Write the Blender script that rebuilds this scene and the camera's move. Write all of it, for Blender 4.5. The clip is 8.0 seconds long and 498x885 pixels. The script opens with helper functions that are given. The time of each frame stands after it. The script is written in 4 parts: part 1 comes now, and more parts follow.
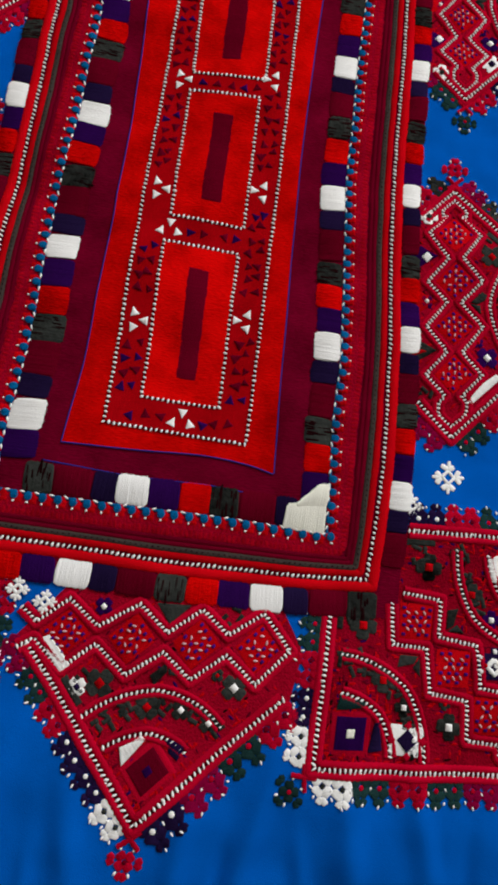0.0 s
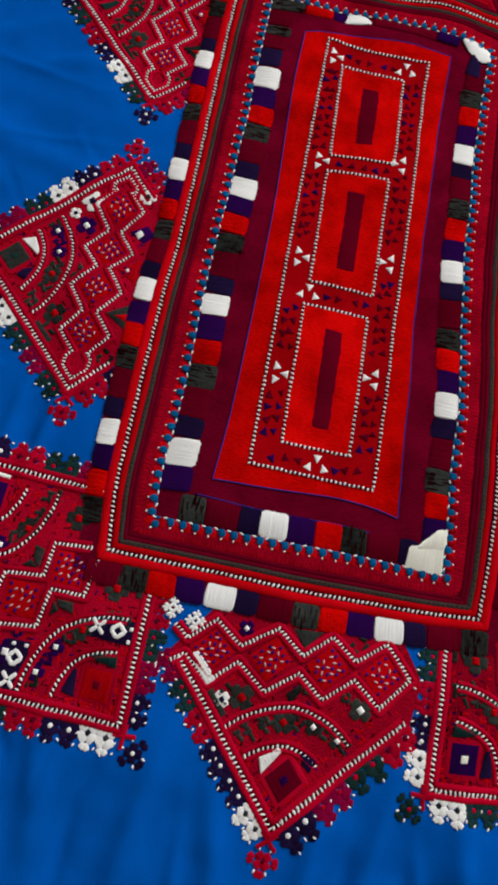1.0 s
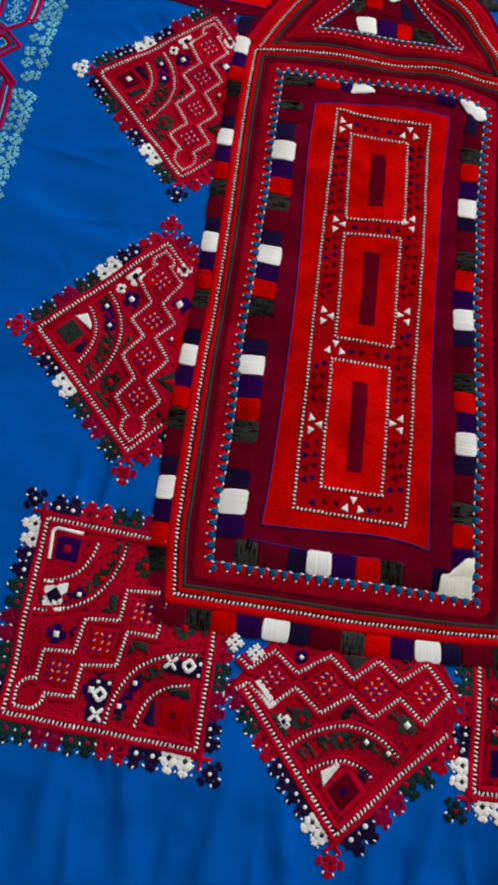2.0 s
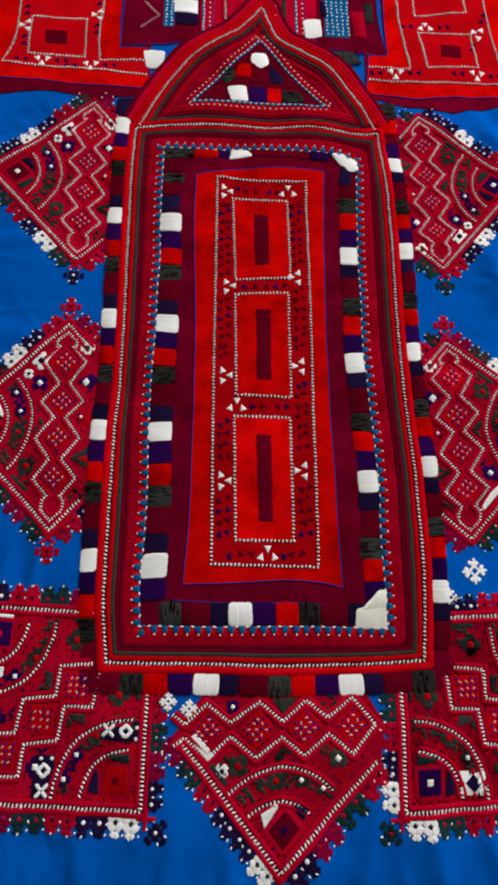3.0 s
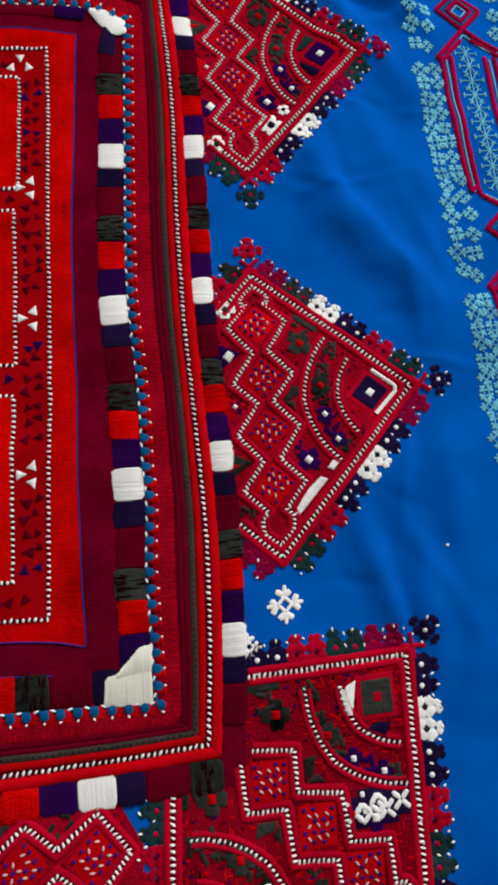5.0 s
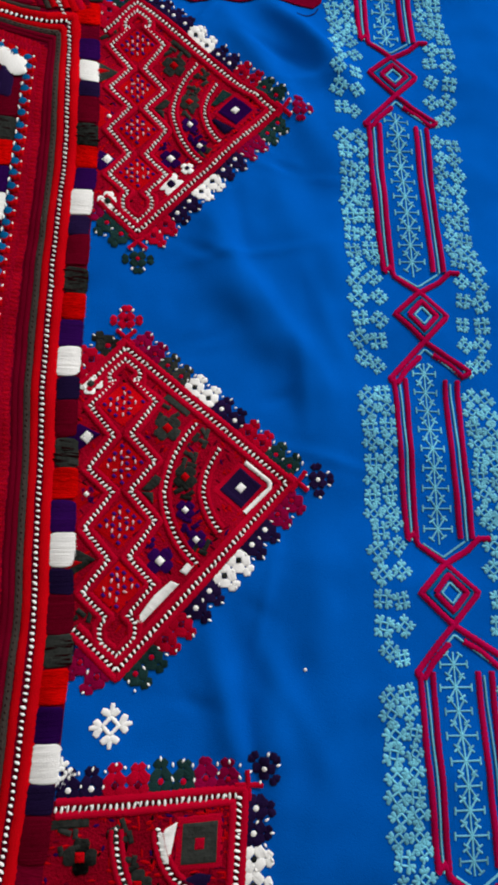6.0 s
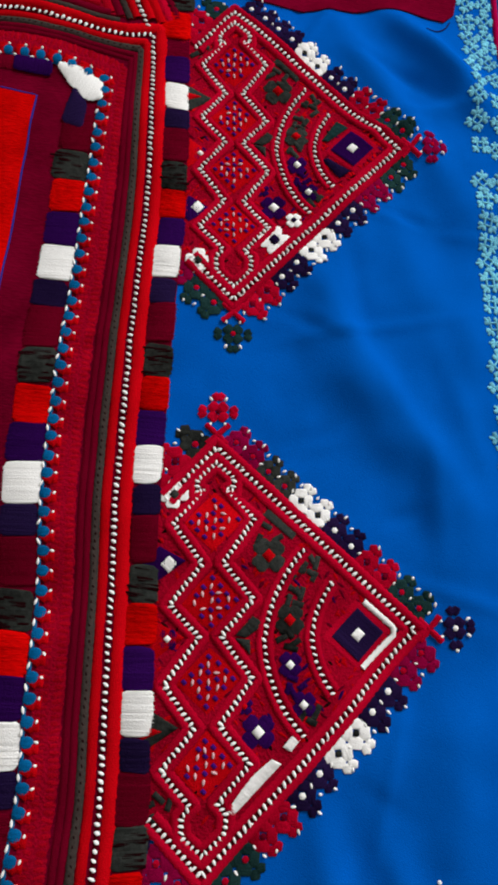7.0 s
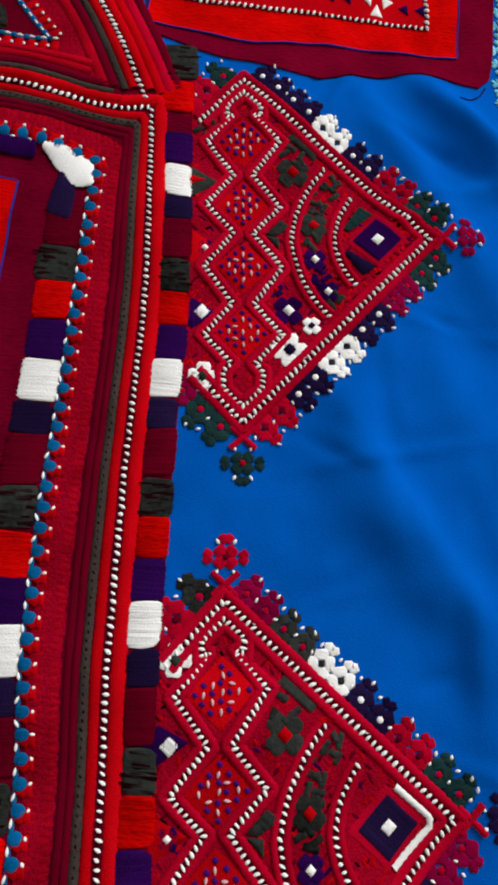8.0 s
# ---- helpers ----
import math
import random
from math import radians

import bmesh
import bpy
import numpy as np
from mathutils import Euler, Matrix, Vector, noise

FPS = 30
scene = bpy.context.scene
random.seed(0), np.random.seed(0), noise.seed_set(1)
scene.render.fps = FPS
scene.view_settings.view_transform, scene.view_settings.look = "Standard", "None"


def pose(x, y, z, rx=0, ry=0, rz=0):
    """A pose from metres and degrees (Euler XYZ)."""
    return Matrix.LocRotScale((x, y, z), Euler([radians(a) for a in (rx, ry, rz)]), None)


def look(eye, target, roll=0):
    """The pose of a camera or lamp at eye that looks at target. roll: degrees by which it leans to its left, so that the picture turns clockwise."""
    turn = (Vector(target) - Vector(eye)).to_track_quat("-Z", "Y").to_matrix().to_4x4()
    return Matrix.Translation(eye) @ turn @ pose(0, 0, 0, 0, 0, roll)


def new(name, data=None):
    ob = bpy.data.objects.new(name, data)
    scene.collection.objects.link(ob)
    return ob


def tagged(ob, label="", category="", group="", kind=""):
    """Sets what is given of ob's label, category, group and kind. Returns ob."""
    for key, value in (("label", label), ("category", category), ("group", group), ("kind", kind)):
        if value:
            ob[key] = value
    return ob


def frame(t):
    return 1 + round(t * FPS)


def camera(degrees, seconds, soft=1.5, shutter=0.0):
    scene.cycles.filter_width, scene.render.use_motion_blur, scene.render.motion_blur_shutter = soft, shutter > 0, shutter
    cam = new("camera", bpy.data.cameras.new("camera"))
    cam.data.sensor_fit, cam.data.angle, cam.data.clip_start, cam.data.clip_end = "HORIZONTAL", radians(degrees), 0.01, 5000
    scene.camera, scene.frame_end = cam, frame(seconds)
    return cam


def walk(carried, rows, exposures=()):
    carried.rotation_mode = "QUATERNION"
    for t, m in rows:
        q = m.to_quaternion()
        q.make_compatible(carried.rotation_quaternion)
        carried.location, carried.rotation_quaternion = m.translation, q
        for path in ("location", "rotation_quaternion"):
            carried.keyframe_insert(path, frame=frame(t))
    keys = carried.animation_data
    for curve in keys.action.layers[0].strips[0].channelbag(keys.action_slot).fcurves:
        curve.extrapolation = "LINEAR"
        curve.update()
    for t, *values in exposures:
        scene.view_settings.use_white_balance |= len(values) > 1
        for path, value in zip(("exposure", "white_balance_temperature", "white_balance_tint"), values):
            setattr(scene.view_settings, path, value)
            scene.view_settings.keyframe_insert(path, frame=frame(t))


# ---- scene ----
from mathutils.geometry import delaunay_2d_cdt

cam = camera(50.3, 8.0, soft=3.3)
# seconds, eye in metres, turn in degrees; the cloth lies in the plane z = 0
ROWS = [
    (0, 0.02397, 0.00814, 0.28446, 10.939, -4.544, 6.565),
    (0.5, -0.00935, 0.00618, 0.30567, 11.809, -3.925, 9.002),
    (1, -0.04948, 0.00485, 0.31753, 12.696, -3.790, 10.143),
    (1.2, -0.05703, 0.00274, 0.32121, 13.051, -3.099, 10.154),
    (1.5, -0.06759, 0.00564, 0.33273, 13.154, -2.468, 9.529),
    (1.8, -0.07657, 0.01544, 0.34934, 12.949, -2.352, 8.225),
    (2.1, -0.07932, 0.02915, 0.36649, 12.834, -2.372, 6.404),
    (2.3, -0.07538, 0.03900, 0.37597, 13.003, -2.273, 4.984),
    (2.5, -0.06549, 0.04797, 0.38292, 13.415, -2.033, 3.459),
    (3, -0.02549, 0.05755, 0.39249, 14.209, -1.989, -0.355),
    (3.5, 0.00466, 0.05785, 0.38217, 14.326, -2.816, -3.396),
    (4, 0.04223, 0.06137, 0.34862, 13.735, -3.358, -5.250),
    (4.5, 0.08029, 0.07518, 0.29607, 12.672, -4.540, -5.809),
    (5, 0.11214, 0.09020, 0.27506, 11.591, -5.241, -4.572),
    (5.2, 0.13210, 0.10048, 0.27730, 11.362, -5.363, -3.594),
    (5.5, 0.16159, 0.11356, 0.27761, 11.483, -5.612, -2.067),
    (5.8, 0.18282, 0.12545, 0.27167, 11.914, -5.836, -0.623),
    (6.1, 0.18925, 0.14088, 0.26003, 12.282, -5.842, 0.658),
    (6.3, 0.18209, 0.15546, 0.24936, 12.309, -5.630, 1.384),
    (6.5, 0.16692, 0.17277, 0.23752, 12.104, -5.250, 1.980),
    (7, 0.14807, 0.19944, 0.21832, 11.476, -4.734, 2.814),
    (7.5, 0.14693, 0.23074, 0.20504, 10.959, -4.860, 2.855),
    (8, 0.14178, 0.26079, 0.19940, 11.178, -4.803, 2.880),
]
walk(cam, [(t, pose(x, y, z, rx, ry, rz)) for t, x, y, z, rx, ry, rz in ROWS])

# ---- light: dim sky and one area lamp added at an assumed window ----
world = bpy.data.worlds.new("daylight")
scene.world = world
world.use_nodes = True
wn = world.node_tree
sky = wn.nodes.new("ShaderNodeTexSky")
sky.sky_type, sky.sun_disc = "NISHITA", False
sky.sun_elevation, sky.sun_rotation = radians(40), radians(-30)
wn.links.new(sky.outputs["Color"], wn.nodes["Background"].inputs["Color"])
wn.nodes["Background"].inputs["Strength"].default_value = 0.1
# added lamp, no source in view; stands in for daylight from upper right
key_lamp = bpy.data.lights.new("added_key_light", "AREA")
key_lamp.shape, key_lamp.size, key_lamp.size_y, key_lamp.energy, key_lamp.color = "RECTANGLE", 1.1, 1.1, 60, (1.0, 0.985, 0.97)
key_lamp_ob = new("added_key_light", key_lamp)
key_lamp_ob.matrix_world = look((1.25, 1.92, 1.45), (0.0, 0.2, 0.0))
scene.view_settings.exposure = 0.0

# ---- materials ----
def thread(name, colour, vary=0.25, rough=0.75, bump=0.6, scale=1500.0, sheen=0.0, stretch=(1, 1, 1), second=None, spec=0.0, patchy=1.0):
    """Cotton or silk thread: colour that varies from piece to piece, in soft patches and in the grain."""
    m = bpy.data.materials.new(name)
    m.use_nodes = True
    nt = m.node_tree
    b = nt.nodes["Principled BSDF"]
    co = nt.nodes.new("ShaderNodeTexCoord")
    mp = nt.nodes.new("ShaderNodeMapping")
    mp.inputs["Scale"].default_value = stretch
    nt.links.new(co.outputs["Object"], mp.inputs["Vector"])
    fine = nt.nodes.new("ShaderNodeTexNoise")
    fine.inputs["Scale"].default_value, fine.inputs["Detail"].default_value = scale, 2.0
    nt.links.new(mp.outputs["Vector"], fine.inputs["Vector"])
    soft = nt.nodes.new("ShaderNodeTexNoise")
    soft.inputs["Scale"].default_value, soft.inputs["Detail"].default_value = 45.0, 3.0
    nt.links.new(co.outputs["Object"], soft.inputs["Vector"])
    info = nt.nodes.new("ShaderNodeObjectInfo")
    geo = nt.nodes.new("ShaderNodeNewGeometry")
    add = nt.nodes.new("ShaderNodeMath")
    add.operation = "ADD"
    nt.links.new(fine.outputs["Fac"], add.inputs[0])
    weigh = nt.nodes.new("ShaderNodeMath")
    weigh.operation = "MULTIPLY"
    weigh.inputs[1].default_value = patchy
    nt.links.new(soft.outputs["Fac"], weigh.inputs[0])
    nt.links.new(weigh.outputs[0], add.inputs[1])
    add2 = nt.nodes.new("ShaderNodeMath")
    add2.operation = "MULTIPLY_ADD"
    add2.inputs[1].default_value = 0.5
    nt.links.new(info.outputs["Random"], add2.inputs[0])
    nt.links.new(add.outputs[0], add2.inputs[2])
    add3 = nt.nodes.new("ShaderNodeMath")
    add3.operation = "MULTIPLY_ADD"
    add3.inputs[1].default_value = 0.45
    nt.links.new(geo.outputs["Random Per Island"], add3.inputs[0])
    nt.links.new(add2.outputs[0], add3.inputs[2])
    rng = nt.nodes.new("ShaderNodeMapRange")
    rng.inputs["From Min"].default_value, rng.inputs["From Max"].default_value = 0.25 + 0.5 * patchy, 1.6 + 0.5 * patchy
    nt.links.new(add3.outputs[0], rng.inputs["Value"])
    mix = nt.nodes.new("ShaderNodeMix")
    mix.data_type = "RGBA"
    lo = [c * (1 - vary) for c in colour]
    hi = second or [min(1.0, c * (1 + vary) + 0.0006) for c in colour]
    mix.inputs["A"].default_value, mix.inputs["B"].default_value = (*lo, 1), (*hi, 1)
    nt.links.new(rng.outputs["Result"], mix.inputs["Factor"])
    nt.links.new(mix.outputs["Result"], b.inputs["Base Color"])
    b.inputs["Roughness"].default_value = rough
    b.inputs["Specular IOR Level"].default_value = spec
    b.inputs["Sheen Weight"].default_value = sheen
    b.inputs["Sheen Tint"].default_value = (*[min(1, c * 1.5 + 0.1) for c in colour], 1)
    bp = nt.nodes.new("ShaderNodeBump")
    bp.inputs["Strength"].default_value, bp.inputs["Distance"].default_value = bump, 0.0009
    nt.links.new(fine.outputs["Fac"], bp.inputs["Height"])
    nt.links.new(bp.outputs["Normal"], b.inputs["Normal"])
    return m


def plain_wall(name, colour, rough=0.9):
    m = bpy.data.materials.new(name)
    m.use_nodes = True
    nt = m.node_tree
    b = nt.nodes["Principled BSDF"]
    n = nt.nodes.new("ShaderNodeTexNoise")
    n.inputs["Scale"].default_value = 14.0
    r = nt.nodes.new("ShaderNodeMix")
    r.data_type = "RGBA"
    r.inputs["A"].default_value, r.inputs["B"].default_value = (*[c * 0.93 for c in colour], 1), (*colour, 1)
    nt.links.new(n.outputs["Fac"], r.inputs["Factor"])
    nt.links.new(r.outputs["Result"], b.inputs["Base Color"])
    b.inputs["Roughness"].default_value = rough
    return m


BLUE = thread("blue_cotton", (0.0, 0.095, 0.47), 0.16, 0.8, 0.3, 1900.0)
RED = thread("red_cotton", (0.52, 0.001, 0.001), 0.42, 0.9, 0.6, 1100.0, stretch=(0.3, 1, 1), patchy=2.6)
CRIMSON = thread("crimson_thread", (0.40, 0.001, 0.018), 0.45, 0.85, 0.55, 1900.0)
SCARLET = thread("scarlet_silk", (0.45, 0.001, 0.005), 0.45, 0.85, 0.5, 1900.0)
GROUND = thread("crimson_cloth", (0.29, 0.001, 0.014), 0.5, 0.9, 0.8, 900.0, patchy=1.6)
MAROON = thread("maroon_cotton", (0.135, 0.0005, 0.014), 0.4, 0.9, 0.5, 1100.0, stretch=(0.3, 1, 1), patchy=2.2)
WINE = thread("wine_silk", (0.115, 0.0005, 0.010), 0.4, 0.8, 0.4, 1700.0)
BERRY = thread("berry_silk", (0.21, 0.001, 0.035), 0.4, 0.8, 0.4, 1700.0)
PURPLE = thread("purple_silk", (0.022, 0.002, 0.060), 0.5, 0.75, 0.35, 1700.0)
NAVY = thread("navy_silk", (0.013, 0.006, 0.036), 0.5, 0.75, 0.35, 1700.0)
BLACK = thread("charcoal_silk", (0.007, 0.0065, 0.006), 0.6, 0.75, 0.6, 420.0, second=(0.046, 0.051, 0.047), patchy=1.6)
GREEN = thread("dark_green_silk", (0.011, 0.034, 0.034), 0.5, 0.75, 0.35, 1700.0)
DARK = thread("black_thread", (0.012, 0.002, 0.003), 0.4, 0.8, 0.4, 1700.0)
GAP = thread("dark_brown_thread", (0.046, 0.001, 0.003), 0.4, 0.8, 0.4, 1700.0)
WHITE = thread("white_silk", (0.94, 0.94, 0.93), 0.06, 0.7, 0.25, 1700.0)
IVORY = thread("ivory_silk", (0.88, 0.87, 0.77), 0.14, 0.7, 0.25, 1700.0)
TEAL = thread("teal_blue_thread", (0.002, 0.10, 0.27), 0.4, 0.8, 0.4, 1700.0)
LINE = thread("royal_blue_thread", (0.022, 0.022, 0.21), 0.3, 0.8, 0.4, 1700.0)
PALE = thread("pale_blue_thread", (0.16, 0.51, 0.81), 0.55, 0.8, 0.4, 1700.0)
PINK = thread("pinkish_white_thread", (0.72, 0.42, 0.46), 0.25, 0.8, 0.4, 1700.0)
BRAID = thread("charcoal_braid_thread", (0.030, 0.019, 0.017), 0.5, 0.8, 0.6, 700.0, second=(0.060, 0.046, 0.042))
VIOLET = thread("violet_thread", (0.050, 0.006, 0.14), 0.4, 0.8, 0.4, 1700.0)
RASPBERRY = thread("raspberry_cord_thread", (0.36, 0.001, 0.050), 0.45, 0.8, 0.5, 1500.0)
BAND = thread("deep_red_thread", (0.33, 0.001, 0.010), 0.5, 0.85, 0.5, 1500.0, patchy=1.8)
# grey for the added walls, kept low so they bounce less light
PAINT = plain_wall("wall_paint", (0.62, 0.61, 0.59))
TILE = plain_wall("floor_tile", (0.55, 0.52, 0.47), 0.5)

# ---- the lie of the cloth, in millimetres ----
# soft folds: middle x, y, direction in degrees, half length, half width, height
FOLDS = [
    (222, 260, -48, 55, 12, 1.7), (203, 300, -62, 40, 10, 1.6), (255, 210, -80, 60, 11, 0.8),
    (252, 448, -50, 45, 10, 2.6), (225, 425, -58, 60, 9, 1.8), (205, 345, 80, 45, 12, 1.2),
    (205, 72, -75, 35, 8, 2.0), (228, 60, -85, 45, 9, 1.6), (250, 120, -88, 60, 12, 1.5),
    (-22, -142, -80, 34, 7, 1.5), (28, -146, -97, 36, 7, 1.8), (62, -132, -104, 38, 6, 1.5), (112, -138, -84, 40, 8, 1.8),
    (150, -128, -75, 36, 7, 1.6), (-66, -135, -100, 38, 8, 1.7), (-118, -130, -84, 34, 8, 1.5), (-168, -128, -95, 36, 9, 1.6),
    (-165, 60, 80, 28, 5, 1.4), (-185, 62, 86, 28, 6, 1.2), (-205, 330, 10, 50, 9, 1.2), (-240, 260, -20, 60, 12, 1.4), (-255, 350, 25, 50, 10, 1.2),
    (215, 300, 12, 34, 3, 0.45), (240, 355, -8, 30, 2.6, 0.4), (225, 405, 20, 30, 2.8, 0.45), (255, 185, -15, 30, 3, 0.45), (225, 120, 78, 34, 3, 0.5), (-215, 265, 5, 34, 3, 0.45), (-240, 320, -12, 36, 3, 0.45),
    (226, 270, -55, 40, 6, 0.9), (244, 224, -85, 30, 5, 0.7), (210, 318, -80, 32, 5, -0.6), (245, 455, -45, 30, 5, 0.9), (230, 440, -30, 26, 4, -0.7), (250, 420, 15, 26, 4, 0.6),
    (216, 54, -80, 24, 4, -0.9), (235, 72, -60, 32, 6, 0.8), (258, 262, -70, 40, 6, 0.6), (-150, -150, -85, 30, 4.5, 0.9), (-100, -152, -95, 30, 4.5, -0.8), (-40, -158, -88, 26, 4, 0.8), (48, -156, -96, 28, 4, -0.8), (90, -150, -80, 30, 4, 0.8), (172, -142, -92, 28, 4.5, -0.8),
    (250, 30, 70, 40, 9, 1.4), (-232, 455, 30, 35, 8, 1.2), (240, 330, -60, 40, 11, 0.9), (262, 300, 85, 60, 10, 1.2),
]
# short puckers where the stitching draws the cloth in
pull = random.Random(11)
for ax, ay, bx, by, turn in ((160, 250, 246, 178, 40), (246, 166, 165, 76, -30), (155, 470, 240, 402, 40), (240, 386, 165, 302, -30), (-165, 256, -246, 178, 140), (-246, 166, -165, 80, 210), (-160, 472, -243, 404, 140), (-243, 392, -165, 306, 210), (-190, -92, -85, -96, -90), (90, -100, 200, -104, -90)):
    for k in range(5):
        f = pull.uniform(0.05, 0.95)
        a = radians(turn)
        reach = pull.uniform(14, 24)
        FOLDS.append((ax + (bx - ax) * f + reach * math.cos(a), ay + (by - ay) * f + reach * math.sin(a), turn + pull.uniform(-25, 25), pull.uniform(8, 17), pull.uniform(2.6, 4.5), pull.uniform(-0.45, 0.4)))
FA = np.array(FOLDS)
FC, FS = np.cos(np.radians(FA[:, 2])), np.sin(np.radians(FA[:, 2]))


WAVES = [(random.Random(k).uniform(0, 6.283), random.Random(k + 50).uniform(0, 6.283), length, height) for k, (length, height) in enumerate(
    ((150, 0.8), (118, 0.8), (97, 0.7), (83, 0.6), (64, 0.45), (51, 0.35), (37, 0.2), (29, 0.16), (22, 0.12), (17, 0.08)))]


def rise(x, y):
    """Height of the cloth over the flat, in millimetres, for arrays of places."""
    z = np.full(len(x), -1.3)
    for (fx, fy, _, long, wide, high), c, s in zip(FOLDS, FC, FS):
        a, b = ((x - fx) * c + (y - fy) * s) / long, (-(x - fx) * s + (y - fy) * c) / wide
        z += 2.6 * high * np.exp(-a * a - b * b)
    for turn, phase, length, height in WAVES:
        z += height * np.sin((x * math.cos(turn) + y * math.sin(turn)) * 6.283 / length + phase + 0.8 * np.sin((x * math.sin(turn) - y * math.cos(turn)) * 4.1 / length))
    return z


# ---- stitch work: everything below is laid out in millimetres on the cloth ----
rng = random.Random(7)


class Work:
    """Collects the faces of one embroidered piece."""

    def __init__(self):
        self.v, self.f = [], []

    def put(self, x, y, z):
        self.v.append((x, y, z))
        return len(self.v) - 1

    def strip(self, rows):
        """Rows of vertices of equal length, joined by quads."""
        ids = [[self.put(*p) for p in row] for row in rows]
        for a, b in zip(ids, ids[1:]):
            for i in range(len(a) - 1):
                self.f.append((a[i], a[i + 1], b[i + 1], b[i]))

    def bar(self, x, y, ang, length, width, h, z):
        """One short raised stitch."""
        c, s = math.cos(ang), math.sin(ang)
        rows = []
        for k, w, up in ((-0.55, 0.3, 0.1), (-0.22, 1, 0.95), (0.2, 0.9, 0.9), (0.55, 0.2, 0.1)):
            px, py = x + c * k * length, y + s * k * length
            rows.append([(px - s * o * width * w, py + c * o * width * w, z + h * up * e) for o, e in ((-0.5, -0.1), (-0.25, 0.8), (0.25, 0.8), (0.5, -0.1))])
        self.strip(rows)

    def knot(self, x, y, r, h, z):
        """A small round knot."""
        n = 6
        rings = []
        for q, up in ((1.0, 0.0), (0.75, 0.75)):
            rings.append([self.put(x + 0.82 * r * q * math.cos(k * 6.2832 / n), y + 0.82 * r * q * math.sin(k * 6.2832 / n), z + 0.7 * h * up) for k in range(n)])
        top = self.put(x, y, z + 0.7 * h)
        for k in range(n):
            j = (k + 1) % n
            self.f.append((rings[0][k], rings[0][j], rings[1][j], rings[1][k]))
            self.f.append((rings[1][k], rings[1][j], top))

    def satin(self, poly, ang, pitch=0.8, h=0.9, z=0.5, jit=0.25):
        """Fills a polygon with parallel raised threads in the direction ang (degrees)."""
        a = radians(ang)
        c, s = math.cos(a), math.sin(a)
        loc = [(x * c + y * s, -x * s + y * c) for x, y in poly]
        lo, hi = min(p[1] for p in loc), max(p[1] for p in loc)
        n = max(2, round((hi - lo) / pitch))
        step = (hi - lo) / (2 * n)
        rows = []
        for k in range(2 * n + 1):
            t = min(hi - 0.01, max(lo + 0.01, lo + k * step))
            cuts = []
            for (x0, y0), (x1, y1) in zip(loc, loc[1:] + loc[:1]):
                if (y0 <= t) != (y1 <= t):
                    cuts.append(x0 + (t - y0) / (y1 - y0) * (x1 - x0))
            if len(cuts) < 2:
                continue
            p, q = min(cuts), max(cuts)
            edge = 0.0 if k in (0, 2 * n) else (0.6 if k in (1, 2 * n - 1) else 1.0)
            top = h * edge * (rng.uniform(0.85, 1.2) if k % 2 else rng.uniform(0.5, 0.68))
            if k % 2:
                p, q = p - rng.uniform(0, jit), q + rng.uniform(0, jit)
            sag = rng.uniform(-0.2, 0.2) * step
            ends = (0.0, 0.1, 0.5, 0.9, 1.0)
            row = []
            for f, up in zip(ends, (0.0, 0.75, 1.0, 0.75, 0.0)):
                u, tt = p + (q - p) * f, t + sag * (1 - abs(2 * f - 1))
                row.append((u * c - tt * s, u * s + tt * c, z + top * up))
            rows.append(row)
        self.strip(rows)

    def cord(self, pts, width, h, z, closed=False, chain=0.10, step=1.3):
        """A raised couched cord along a line."""
        line = walk_line(pts, step, closed)
        rows = []
        for k, (x, y, tx, ty) in enumerate(line):
            w = width * (1 + (chain if k % 2 else -chain) + rng.uniform(-0.09, 0.09)) / 2
            up = 0.68 * h * (1 + (0.5 * chain if k % 2 else -0.5 * chain))
            rows.append([(x - ty * w * o, y + tx * w * o, z + up * e) for o, e in ((-1, -0.15), (-0.72, 0.7), (0, 1), (0.72, 0.7), (1, -0.15))])
        if closed:
            rows.append(rows[0])
        self.strip(rows)

    def bars(self, pts, pitch, length, width, slant, h, z, closed=False, off=0.0):
        """A row of slanted stitches along a line."""
        for x, y, tx, ty in walk_line(pts, pitch, closed):
            a = math.atan2(ty, tx) + radians(slant) + rng.uniform(-0.28, 0.28)
            j = rng.uniform(-0.25, 0.25)
            self.bar(x - ty * (off + j), y + tx * (off + j), a, length * rng.uniform(0.78, 1.18), width * rng.uniform(0.75, 1.2), h * rng.uniform(0.8, 1.15), z)

    def sheet(self, poly, z, thick=0.6, grid=6.0):
        """A piece of cloth with a cut edge, cut to a polygon."""
        fine = []
        for (x0, y0), (x1, y1) in zip(poly, list(poly[1:]) + [poly[0]]):
            cuts = max(1, int(math.hypot(x1 - x0, y1 - y0) / 5.0))
            fine += [(x0 + (x1 - x0) * k / cuts, y0 + (y1 - y0) * k / cuts) for k in range(cuts)]
        poly = fine
        xs, ys = [p[0] for p in poly], [p[1] for p in poly]
        n = len(poly)
        pts = [Vector(p) for p in poly]
        x = min(xs) + grid / 2
        while x < max(xs):
            y = min(ys) + grid / 2
            while y < max(ys):
                if inside(x, y, poly):
                    pts.append(Vector((x + rng.uniform(-1, 1), y + rng.uniform(-1, 1))))
                y += grid
            x += grid
        got, _, faces, *_ = delaunay_2d_cdt(pts, [(i, (i + 1) % n) for i in range(n)], [], 1, 1e-5)
        base = len(self.v)
        for p in got:
            self.put(p.x, p.y, z)
        self.f += [tuple(base + i for i in f) for f in faces]
        up = [self.put(px, py, z) for px, py in poly]
        dn = [self.put(px, py, z - thick) for px, py in poly]
        for i in range(n):
            j = (i + 1) % n
            self.f.append((up[i], up[j], dn[j], dn[i]))

